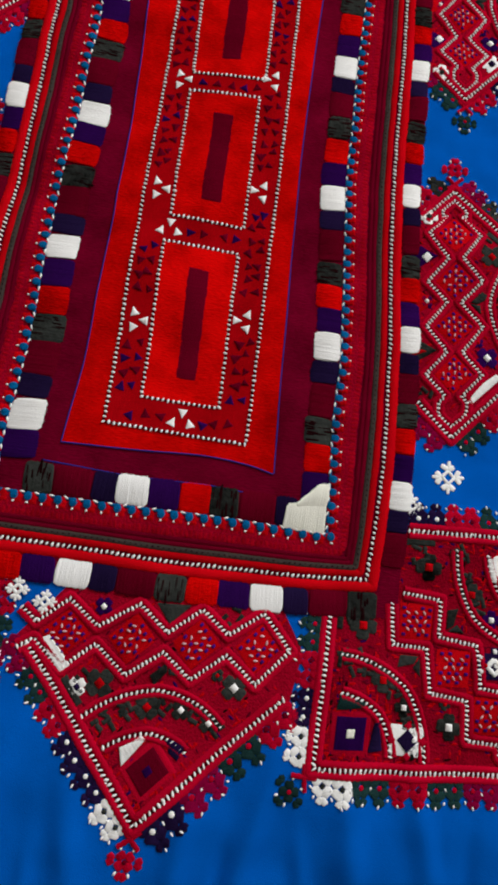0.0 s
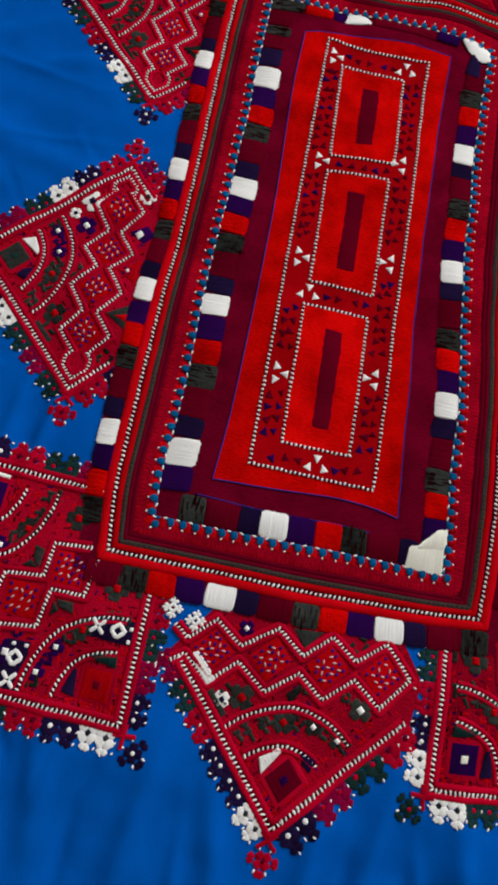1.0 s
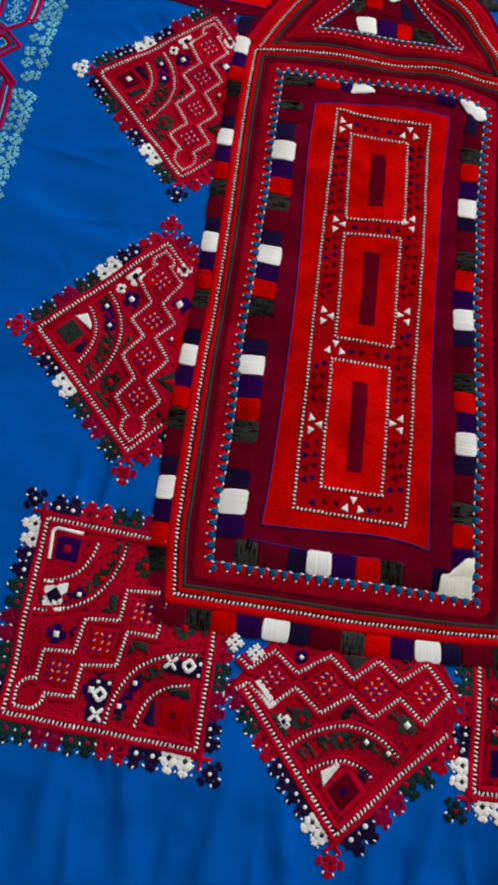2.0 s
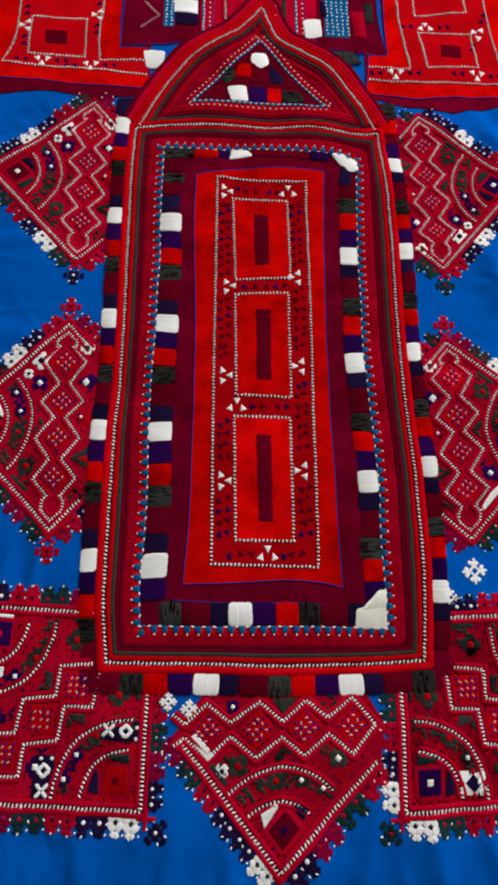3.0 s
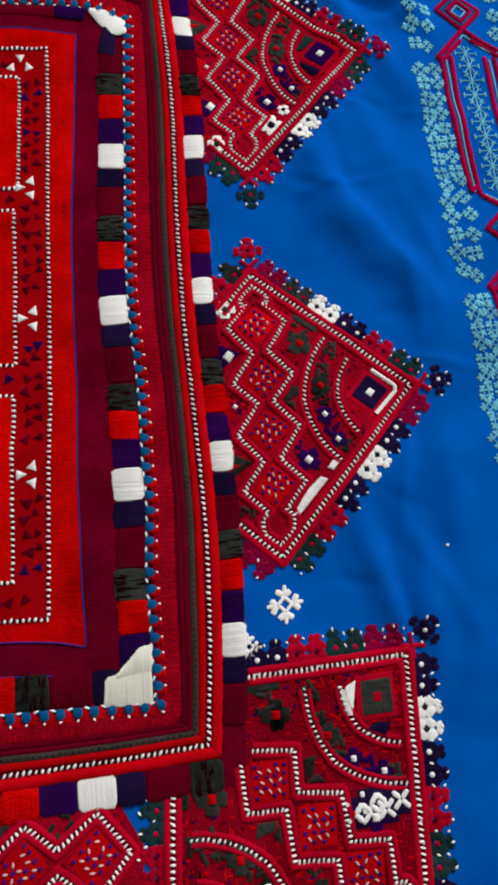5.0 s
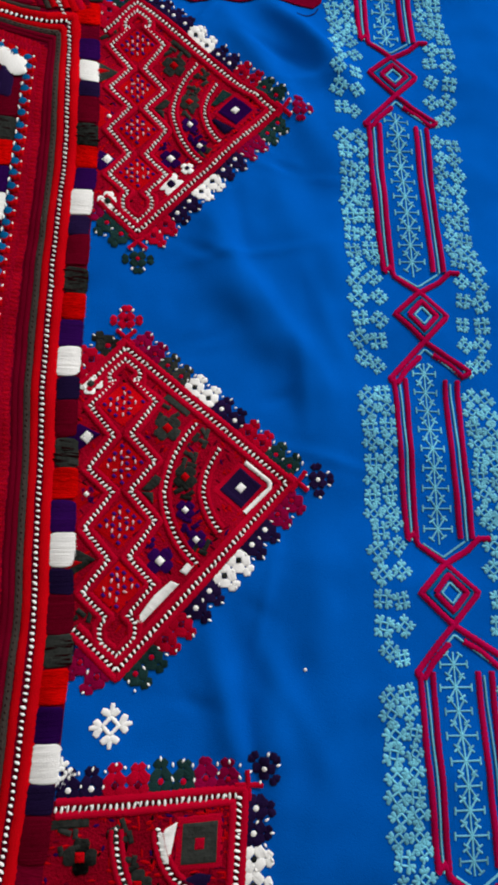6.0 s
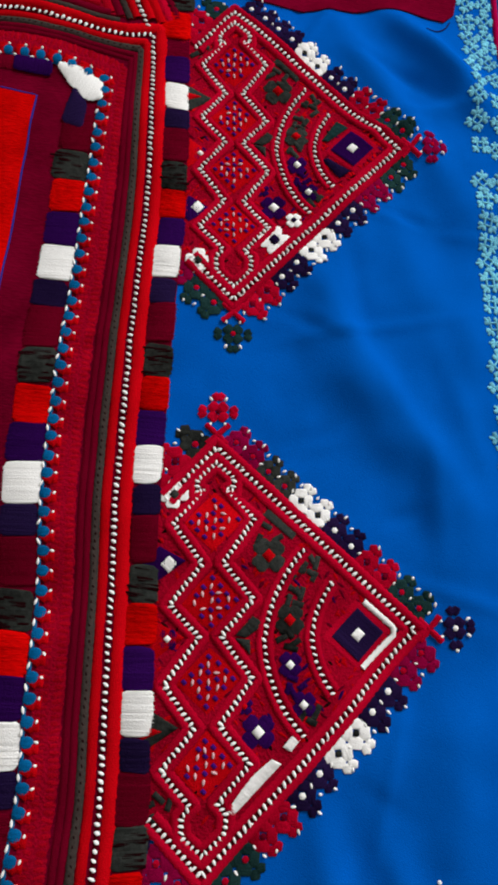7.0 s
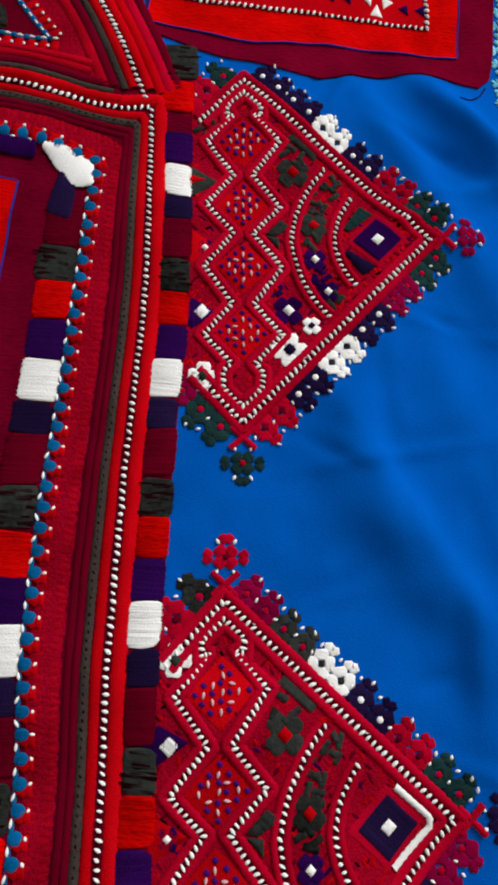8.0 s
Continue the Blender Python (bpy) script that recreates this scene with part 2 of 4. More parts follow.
    def made(self, name, material, parent=None, label=""):
        me = bpy.data.meshes.new(name)
        v = np.array(self.v, float)
        v[:, 2] += rise(v[:, 0], v[:, 1])
        me.from_pydata((v * 0.001).tolist(), [], self.f)
        me.materials.append(material)
        me.polygons.foreach_set("use_smooth", [True] * len(me.polygons))
        me.update()
        ob = new(name, me)
        ob.parent = parent
        return tagged(ob, label)


def inside(x, y, poly):
    hit = False
    for (x0, y0), (x1, y1) in zip(poly, poly[1:] + poly[:1]):
        if (y0 > y) != (y1 > y) and x < x0 + (y - y0) / (y1 - y0) * (x1 - x0):
            hit = not hit
    return hit


def walk_line(pts, step, closed=False):
    """Even stations along a line: x, y and the direction there."""
    p = np.array(list(pts) + ([pts[0]] if closed else []), float)
    seg = np.linalg.norm(np.diff(p, axis=0), axis=1)
    s = np.r_[0, np.cumsum(seg)]
    n = max(2, int(round(s[-1] / step)))
    at = np.arange(n) * s[-1] / n if closed else np.linspace(0, s[-1], n + 1)
    x, y = np.interp(at, s, p[:, 0]), np.interp(at, s, p[:, 1])
    e = step * 0.6
    if closed:
        a, b = (at - e) % s[-1], (at + e) % s[-1]
    else:
        a, b = np.clip(at - e, 0, s[-1]), np.clip(at + e, 0, s[-1])
    tx, ty = np.interp(b, s, p[:, 0]) - np.interp(a, s, p[:, 0]), np.interp(b, s, p[:, 1]) - np.interp(a, s, p[:, 1])
    l = np.hypot(tx, ty) + 1e-9
    return list(zip(x, y, tx / l, ty / l))


def smooth(pts, n=6):
    """A Catmull-Rom line through the points."""
    p = [np.array(q, float) for q in pts]
    p = [2 * p[0] - p[1]] + p + [2 * p[-1] - p[-2]]
    out = []
    for a, b, c, d in zip(p, p[1:], p[2:], p[3:]):
        for k in range(n):
            t = k / n
            out.append(tuple(0.5 * (2 * b + (c - a) * t + (2 * a - 5 * b + 4 * c - d) * t * t + (3 * b - a - 3 * c + d) * t ** 3)))
    return out + [tuple(p[-2])]


def shifted(pts, d, closed=False):
    """The line moved d millimetres to the left of its run."""
    p = [np.array(q, float) for q in pts]
    n = len(p)
    out = []
    for i in range(n):
        a = p[i - 1] if (closed or i) else None
        b = p[(i + 1) % n] if (closed or i < n - 1) else None
        ns = []
        for u, v in ((a, p[i]), (p[i], b)):
            if u is not None and v is not None:
                t = (v - u) / (np.linalg.norm(v - u) + 1e-9)
                ns.append(np.array([-t[1], t[0]]))
        m = sum(ns) / len(ns)
        out.append(tuple(p[i] + m * d / max(0.35, m @ m)))
    return out


STITCH = []


def single_stitches(parent, pts, pitch, length, slant, z):
    """The same row with each stitch an object of its own; all share one mesh."""
    if not STITCH:
        w = Work()
        w.bar(0, 0, 0, length, 1.2, 0.8, 0)
        me = bpy.data.meshes.new("stitch")
        me.from_pydata((np.array(w.v) * 0.001).tolist(), [], w.f)
        me.materials.append(WHITE)
        me.polygons.foreach_set("use_smooth", [True] * len(me.polygons))
        STITCH.append(me)
    for x, y, tx, ty in walk_line(pts, pitch):
        ob = new("stitch", STITCH[0])
        up = float(rise(np.array([x]), np.array([y]))[0]) + z
        turn = math.degrees(math.atan2(ty, tx)) + slant + rng.uniform(-14, 14)
        ob.matrix_basis = pose(x * 0.001, y * 0.001, up * 0.001, 0, 0, turn) @ Matrix.Diagonal((rng.uniform(0.8, 1.2), rng.uniform(0.8, 1.2), 1, 1))
        ob.parent = parent


def beaded(parent, pts, closed=False, pitch=2.8, length=2.5, cords=(1, 1), z=0.9, colour=None, cw=2.6, slant=70, gap=2.6, white=None, single=False, thick=1.25):
    """A line of white slanted stitches over a black ground, between two couched cords."""
    colour = colour or CRIMSON
    w = Work()
    w.cord(pts, 1.7 if any(cords) else 1.35, 0.3, z - 0.1, closed, 0.0, 3.0)
    w.made("gap_thread", GAP, parent)
    w = Work()
    w.bars(pts, pitch, 0.9 * length, 0.95 * thick, slant, 0.75, z + 0.15, closed)
    if single:
        single_stitches(parent, pts, pitch, 0.84 * length, slant, z + 0.15)
    else:
        tagged(w.made("stitching", white or WHITE, parent, "row of white slanted stitches"), kind="stuff")
    for side, on in zip((1, -1), cords):
        if on:
            w = Work()
            w.cord(shifted(pts, side * gap * 0.9, closed), cw, 1.0, z, closed)
            w.made("cord", colour, parent)


def petal(w, x, y, ang, length, width, h=0.8, z=0.9):
    """A leaf of satin stitch that starts at x, y and points along ang (degrees)."""
    c, s = math.cos(radians(ang)), math.sin(radians(ang))
    out = []
    for f, g in ((0, 0.62), (0.2, 0.95), (0.7, 1), (1, 0.66), (0.94, 0), (1, -0.66), (0.7, -1), (0.2, -0.95), (0, -0.62)):
        out.append((x + c * f * length - s * g * width / 2, y + s * f * length + c * g * width / 2))
    w.satin(out, ang + 90 + rng.uniform(-25, 25), 0.7, h * 0.6, z, 0.3)


def box_at(x, y, ang, a, b):
    c, s = math.cos(radians(ang)), math.sin(radians(ang))
    return [(x + c * i * a / 2 - s * j * b / 2, y + s * i * a / 2 + c * j * b / 2) for i, j in ((-1, -1), (1, -1), (1, 1), (-1, 1))]

# ---- unseen room added for bounced light: floor, walls with a window opening, ceiling ----
def slab(name, x0, x1, y0, y1, z0, z1, material):
    bm = bmesh.new()
    bmesh.ops.create_cube(bm, size=1.0)
    for v in bm.verts:
        v.co = Vector((x0 + (v.co.x + 0.5) * (x1 - x0), y0 + (v.co.y + 0.5) * (y1 - y0), z0 + (v.co.z + 0.5) * (z1 - z0)))
    me = bpy.data.meshes.new(name)
    bm.to_mesh(me)
    bm.free()
    me.materials.append(material)
    return tagged(new(name, me), kind="structure")


slab("floor", -2.0, 2.0, -2.0, 2.0, -0.1, -0.0075, TILE)
slab("unseen_ceiling", -2.0, 2.0, -2.0, 2.0, 2.6, 2.7, PAINT)
slab("unseen_wall_west", -2.15, -2.0, -2.0, 2.0, -0.1, 2.7, PAINT)
slab("unseen_wall_east", 2.0, 2.15, -2.0, 2.0, -0.1, 2.7, PAINT)
slab("unseen_wall_south", -2.15, 2.15, -2.15, -2.0, -0.1, 2.7, PAINT)
slab("unseen_wall_north_sill", -2.15, 2.15, 2.0, 2.15, -0.1, 0.85, PAINT)
slab("unseen_wall_north_head", -2.15, 2.15, 2.0, 2.15, 2.25, 2.7, PAINT)
slab("unseen_wall_north_a", -2.15, 0.55, 2.0, 2.15, 0.85, 2.25, PAINT)
slab("unseen_wall_north_b", 1.95, 2.15, 2.0, 2.15, 0.85, 2.25, PAINT)

# ---- the dress and its cloth ----
dress = tagged(new("embroidered_dress"), "blue cotton dress with red hand-embroidered panels laid flat", "dress")
w = Work()
nx, ny = 430, 510
ids = []
for j in range(ny + 1):
    row = []
    for i in range(nx + 1):
        x, y = -430 + 860 * i / nx, -290 + 1020 * j / ny
        row.append(w.put(x + (6 * noise.noise((0, y / 70, 1)) if i in (0, nx) else 0), y, 0.0))
    ids.append(row)
for a, b in zip(ids, ids[1:]):
    for i in range(nx):
        w.f.append((a[i], a[i + 1], b[i + 1], b[i]))
w.made("skirt_fabric", BLUE, dress, "plain bright blue cotton with soft folds")

# ---- the long pocket panel ----
RIGHT = [(111, 0), (114.2, 40), (116, 100), (113.4, 171), (111.2, 218), (110.8, 288), (111.6, 364), (107, 446)]
LEFT = [(-110.5, 1), (-114.4, 37), (-114.5, 93), (-113.6, 160), (-111.5, 220), (-111, 292), (-112, 370), (-110.6, 447.5)]
BOTTOM = [(-110.5, 1), (-70, 0), (-33, -1), (4, -2.4), (42, -2.4), (81, -2), (111, 0)]
TOP = [(-110.6, 447.5), (-62, 452), (-3, 449.5), (46, 449), (86, 443), (107, 446)]
sr, sl, sb, st = smooth(RIGHT), smooth(LEFT), smooth(BOTTOM), smooth(TOP)
LOOP = sb[:-1] + sr[:-1] + st[::-1][:-1] + sl[::-1][:-1]


def side_x(pts, y):
    return float(np.interp(y, [p[1] for p in pts], [p[0] for p in pts]))


def side_y(pts, x):
    return float(np.interp(x, [p[0] for p in pts], [p[1] for p in pts]))


# the blue edging line inside it
IN_R = smooth([(88, 20), (87.5, 40), (86.8, 62), (86.2, 86), (87.6, 118), (86.6, 136), (85.8, 170), (83.4, 207), (81.8, 237), (82.6, 286), (83.2, 322), (84.8, 372), (86.5, 414)])
IN_L = smooth([(-89, 24), (-90.4, 46), (-90.4, 66), (-89, 80), (-88.3, 111), (-88.2, 132), (-89.2, 174), (-88.4, 208), (-87, 242), (-86.4, 281), (-85.2, 316), (-86, 343), (-85.6, 426)])
IN_B = smooth([(-89, 24), (-50, 23), (-17, 22.6), (29, 22.4), (68, 21), (88, 20)])
IN_T = smooth([(-85.6, 426), (-53, 426), (-14, 426.7), (50, 424.5), (70, 421), (86.5, 414)])


def even(pts, n):
    p = np.array(pts)
    s = np.r_[0, np.cumsum(np.linalg.norm(np.diff(p, axis=0), axis=1))]
    at = np.linspace(0, s[-1], n)
    return np.stack([np.interp(at, s, p[:, 0]), np.interp(at, s, p[:, 1])], 1)


def between(f):
    """A closed line between the outer stitched line (0) and the blue edging (1)."""
    out = []
    for a, b, n, back in ((sb, IN_B, 46, 0), (sr, IN_R, 90, 0), (st, IN_T, 46, 1), (sl, IN_L, 90, 1)):
        e = even(a, n) * (1 - f) + even(b, n) * f
        out += [tuple(p) for p in (e[::-1] if back else e)[:-1]]
    return out


ARCH = smooth([(-107, 451), (-101, 463), (-91, 484), (-81, 502), (-62, 528), (-38, 546), (-20, 560), (-4, 578), (4, 588), (9, 574), (19, 552), (40, 537.5), (63, 521), (81, 497), (96, 467), (104, 450)])
edge_r = [(x + 17.5, y) for x, y in sr]
edge_l = [(x - 17.5, y) for x, y in sl]
cover = [(edge_l[0][0], -19)] + [(x, y - 18) for x, y in sb[2:-2]] + [(edge_r[0][0], -19)] + edge_r[1:] + [(122, 470)] + [p for p in shifted(ARCH, 17)[::-1] if p[1] > 478] + [(-122, 470)] + edge_l[::-1][:-1]
w = Work()
w.sheet(cover, 0.9, 0.9)
pocket = w.made("pocket_panel", MAROON, dress, "long red and maroon embroidered pocket panel with pointed top")

# red centre field with a blue couched outline
field = smooth([(-59, 52.6), (-20, 53.4), (15, 55), (40, 53), (55.5, 49.5)])[:-1] + smooth([(55.5, 49.5), (53.7, 104), (52.6, 190), (51.9, 257), (53.9, 340), (56.4, 404)])[:-1] + smooth([(56.4, 404), (20, 406), (-20, 404), (-55.5, 397)])[:-1] + smooth([(-55.5, 397), (-56.6, 342), (-53.8, 241), (-55.5, 110), (-59, 52.6)])[:-1]
w = Work()
w.sheet(field, 1.5, 0.6)
centre = w.made("centre_field", RED, pocket, "bright red cotton field")
w = Work()
w.cord(field, 0.85, 0.6, 1.4, True)
w.made("outline_thread", LINE, pocket, "thin royal blue outline thread")
w = Work()
w.cord([(side_x(sl, 45) + 47, 42), (-20, 39), (20, 39.5), (60, 36.5)], 0.8, 0.5, 1.0)
w.made("outline_thread", LINE, pocket)

# stitched rectangles within the field
FRAME = [(-39, 66.5), (38.5, 64), (39.5, 230), (39.5, 391), (0, 392), (-37, 394.5), (-38.6, 230)]
RECTS = [[(-23.8, 373.5), (23.3, 372), (24, 296.5), (-21.5, 295)], [(-21.8, 282), (21.6, 283), (22.3, 193.5), (-21.3, 195)], [(-22.6, 177.5), (20.8, 177), (21.3, 82.5), (-21.6, 83.5)]]
BARS = [[(-6.2, 358.4), (6.8, 358), (7, 309), (-6, 308.5)], [(-5.3, 269), (7.4, 268.4), (7, 207), (-5.3, 207.6)], [(-6.3, 163), (6, 162.4), (6.6, 96.6), (-4.8, 97)]]
w = Work()
w.sheet(FRAME, 1.9, 0.4)
w.made("inner_frame", SCARLET, pocket, "crimson frame strip")
for q in RECTS:
    w = Work()
    w.sheet(q, 2.2, 0.4)
    w.made("panel", RED, pocket)
for q in [FRAME] + RECTS:
    beaded(pocket, q, True, cords=(0, 0), z=2.3, pitch=2.85, length=2.2, slant=78, thick=1.4)
for q in BARS:
    w = Work()
    w.satin(q, 2, 1.0, 0.5, 2.1, 0.3)
    w.made("dark_bar", WINE, pocket, "dark wine satin bar")


def wedge(x, y, ang, size, material, parent, z=1.9):
    """A small satin triangle."""
    w = Work()
    c, s = math.cos(radians(ang)), math.sin(radians(ang))
    tri = [(-0.5, -0.45), (0.5, -0.45), (0.0, 0.55)]
    w.satin([(x + size * (c * a - s * b), y + size * (s * a + c * b)) for a, b in tri], ang, 0.75, 0.7, z, 0.15)
    return w.made("triangle", material, parent)


WHITES = [(-29.4, 380), (24, 382), (-27, 289.5), (28, 297), (-29.5, 210.5), (29, 219), (-20.5, 187), (-30.3, 127), (28.5, 134.5), (2, 74)]
for x, y in WHITES:
    across = x if abs(x) > 25 else 0
    if across:
        for dx, dy, a in ((-2.6, 5, 20), (-2.6, -4.5, 160), (3.2, 0.5, 90)):
            wedge(x + dx * (1 if x < 0 else -1), y + dy, a if x < 0 else -a, 5.2, WHITE, pocket, 2.1)
    else:
        for dx, dy, a in ((-5, -2.4, -20), (4.5, -2.4, 20), (0, 3, 180)):
            wedge(x + dx, y + dy, a, 5.2, WHITE, pocket, 2.1)
for side in (-1, 1):
    y = 88.0
    while y < 372:
        if all(abs(y - q) > 11 or p * side < 15 for p, q in WHITES):
            mat = rng.choice((PURPLE, WINE, WINE, WINE))
            wedge(side * 30.5 - 2.8 + rng.uniform(-1, 1), y, rng.uniform(0, 360), rng.uniform(4.6, 6.2), mat, pocket, 2.0)
            wedge(side * 30.5 + 2.8 + rng.uniform(-1, 1), y + rng.uniform(0, 4), rng.uniform(0, 360), rng.uniform(4.2, 5.8), mat, pocket, 2.0)
        y += 8.2
for y, xs in ((73, (-26, -18, -10, 13, 20, 27)), (383, (-20, -12, -4, 8, 15)), (187, (-8, -1, 12, 18)), (289, (-14, -6, 4, 12, 19))):
    for k, x in enumerate(xs):
        wedge(x, y + rng.uniform(-2, 2), rng.uniform(0, 360), 5.4, PURPLE if k % 3 == 0 else WINE, pocket, 2.0)


# satin blocks in a band; run: list of (colour, share of the length)
CYCLE = ((WHITE, 1.05), (PURPLE, 1.0), (RED, 1.0), (BLACK, 0.95), (WINE, 1.2), (NAVY, 0.8))


def eased(poly, cut=1.7):
    """The polygon with its corners taken off and its sides a little bowed."""
    out = []
    mid = np.mean(poly, axis=0)
    for k in range(len(poly)):
        a, b, c = np.array(poly[k - 1], float), np.array(poly[k], float), np.array(poly[(k + 1) % len(poly)], float)
        for q in (a, c):
            l = np.linalg.norm(q - b)
            p = b + (q - b) * min(0.4, rng.uniform(0.5, 1.2) * cut / l)
            out.append(tuple(p))
        m = (b + c) / 2
        out.append(tuple(m + (m - mid) * rng.uniform(-0.03, 0.06)))
    return out


def satin_block(poly, ang, material, z=1.2, h=1.5):
    w = Work()
    shape = eased(poly)
    w.satin(shape, ang, 0.62, h * 0.6 * rng.uniform(0.85, 1.1), z, 0.9)
    ob = w.made("satin_block", material, pocket)
    if material is BLACK:
        # rubbed patches where the threads have parted
        w = Work()
        lo, hi = np.min(shape, axis=0), np.max(shape, axis=0)
        for _ in range(12):
            x, y = rng.uniform(lo[0] + 1.5, hi[0] - 1.5), rng.uniform(lo[1] + 1.5, hi[1] - 1.5)
            w.satin(eased(box_at(x, y, ang + rng.uniform(-6, 6), rng.uniform(3, 8), rng.uniform(0.7, 1.5)), 0.5), ang, 0.6, 0.25, z + h * 0.42, 0.3)
        tagged(w.made("worn_thread", DARK, pocket), kind="stuff")
    return ob


def column(pts, marks, d0, d1, upward, first, last, mirror):
    """Blocks along an upright edge; marks: the heights of the white blocks; d0 to d1: their reach from the edge."""
    step = float(np.mean(np.abs(np.diff(marks))))
    marks = [marks[0] - step] + marks + [marks[-1] + step]
    order = CYCLE if upward else CYCLE[:1] + CYCLE[:0:-1]
    total = sum(s for _, s in order)
    for a, b in zip(marks, marks[1:]):
        y = a - order[0][1] / total * (b - a) / 2
        for mat, share in order:
            y1 = y + share / total * (b - a)
            if y >= first - 3 and y1 <= last + 3:
                g = 0.15
                tilt = rng.uniform(-1.2, 1.2)
                e0, e1 = rng.uniform(-1.1, 0.8), rng.uniform(-0.6, 0.8)
                poly = [(side_x(pts, y) + mirror * (d0 + e0), y + g), (side_x(pts, y) + mirror * (d1 + e1), y + g + tilt), (side_x(pts, y1) + mirror * (d1 + e1), y1 - g + tilt), (side_x(pts, y1) + mirror * (d0 + e0), y1 - g)]
                satin_block(poly, rng.uniform(-3, 3), mat)
            y = y1


def rowed(pts, marks, d0, d1, rightward, first, last):
    step = float(np.mean(np.abs(np.diff(marks))))
    marks = [marks[0] - step] + marks + [marks[-1] + step]
    order = CYCLE if rightward else CYCLE[:1] + CYCLE[:0:-1]
    total = sum(s for _, s in order)
    for a, b in zip(marks, marks[1:]):
        x = a - order[0][1] / total * (b - a) / 2
        for mat, share in order:
            x1 = x + share / total * (b - a)
            if x >= first - 3 and x1 <= last + 3:
                tilt = rng.uniform(-0.8, 0.8)
                poly = [(x + 0.15, side_y(pts, x) + d0), (x1 - 0.15, side_y(pts, x1) + d0), (x1 - 0.15 + tilt, side_y(pts, x1) + d1), (x + 0.15 + tilt, side_y(pts, x) + d1)]
                satin_block(poly, 90 + rng.uniform(-3, 3), mat)
            x = x1


column(IN_R, [126, 222, 321], -15.8, -1.5, True, 32, 402, 1)
column(IN_L, [66, 166, 256, 348], -18.5, -1.0, False, 38, 357, -1)
rowed(IN_B, [-18, 80], 1.5, 17, True, -74, 70)
for poly, mat, a in (([(-84, 425), (-58, 425), (-60, 416), (-84, 414)], BLACK, 5), ([(-57, 425), (-37, 425.5), (-37, 417), (-58, 416)], RED, 90), ([(-36, 425.5), (-26, 426), (-27, 416), (-36, 417)], PURPLE, 90), ([(-25, 426), (-13, 426.5), (-6, 418), (-27, 415)], WHITE, 20),
    ([(-84, 413), (-67, 414), (-67, 399), (-84, 399)], WINE, 0), ([(-84, 398), (-66, 397), (-66, 389), (-84, 388)], BLACK, 0), ([(-84, 387), (-67, 388), (-67, 376), (-84, 375)], WINE, 0), ([(-84, 374), (-69, 375), (-69, 359), (-84, 358)], NAVY, 0), ([(-5, 426), (46, 424), (46, 416), (-5, 418)], WINE, 90)):
    satin_block(poly, a, mat, 1.2, 1.1)
for poly, mat, a in (([(63, 22), (86, 21), (86, 37), (64, 35)], IVORY, 88), ([(68, 34), (86, 35), (87, 48), (81, 47.5)], IVORY, 84), ([(44, 424), (62, 422.5), (62, 415), (44, 416)], PURPLE, 88), ([(63, 422), (74, 422), (86, 414.5), (87, 404), (79, 403), (70, 413)], WHITE, 62), ([(73, 411), (80, 401), (79, 388), (69, 391)], NAVY, 30)):
    satin_block(poly, a, mat, 1.9, 1.2)
column(sr, [46.5, 138, 232.5, 324, 412.5], 6.2, 17.5, True, 0, 448, 1)
column(sl, [70, 166, 259.5, 356, 449], 6.2, 17.5, False, 2, 462, -1)
rowed(sb, [-42, 59], -19.5, -6.5, False, -126, 128)
for poly, mat, a in (
    ([(-107, 532), (-87, 533), (-89, 515), (-104, 514)], WHITE, 95), ([(-128, 476), (-112, 478), (-113, 461), (-129, 460)], NAVY, 5),
    ([(43, 576), (60, 577), (61, 556), (45, 554)], WHITE, 88), ([(66, 537), (90, 536), (98, 524), (80, 521)], BLACK, 70),
    ([(110, 478), (124, 480), (126, 463), (113, 461)], BLACK, 10), ([(111, 460), (124, 461), (125, 446), (111, 446)], RED, 4)):
    satin_block(poly, a, mat)

# the framing bands, from the outer cord inwards
beaded(pocket, LOOP, True, z=1.5, cords=(0, 0), pitch=2.8, length=2.4, slant=66, thick=1.35)
w = Work()
w.cord(shifted(LOOP, -3.9, True), 5.2, 1.4, 1.2, True, 0.05)
w.made("cord", SCARLET, pocket)
for f, width, h, mat, name in ((0.135, 3.7, 1.2, SCARLET, "cord"), (0.262, 3.3, 1.1, BRAID, "charcoal_braid"), (0.37, 2.6, 0.7, WINE, "wine_cord"), (0.47, 2.6, 0.7, WINE, "wine_cord")):
    w = Work()
    w.cord(between(f), width, h, 1.2, True, 0.05)
    w.made(name, mat, pocket)
w = Work()
w.bars(between(0.262), 2.9, 1.5, 0.9, 20, 0.3, 1.8, True)
tagged(w.made("braid_core", DARK, pocket), kind="stuff")
w = Work()
w.cord(between(0.735), 11.0, 0.7, 1.1, True, 0.0)
w.made("band_ground", GROUND, pocket)
w = Work()
w.bars(between(0.63), 2.5, 4.0, 2.2, 90, 0.3, 1.4, True)
w.bars(between(0.79), 2.5, 4.4, 2.1, 90, 0.3, 1.4, True)
tagged(w.made("red_band", BAND, pocket, "red band of side by side stitches"), kind="stuff")
w = Work()
for x, y, tx, ty in walk_line(between(0.90), 7.6, True):
    tooth = [(-2.3, -2.6), (2.3, -2.6), (2.0, -0.4), (2.7, 0.5), (0.5, 3.6), (-0.5, 3.6), (-2.7, 0.5), (-2.0, -0.4)]
    w.satin([(x + tx * a - ty * b, y + ty * a + tx * b) for a, b in tooth], math.degrees(math.atan2(ty, tx)), 0.9, 0.8, 1.5)
tagged(w.made("scalloping", SCARLET, pocket), kind="stuff")
blue, dots = Work(), Work()
blue.cord(between(1.02), 1.5, 0.5, 1.1, True)
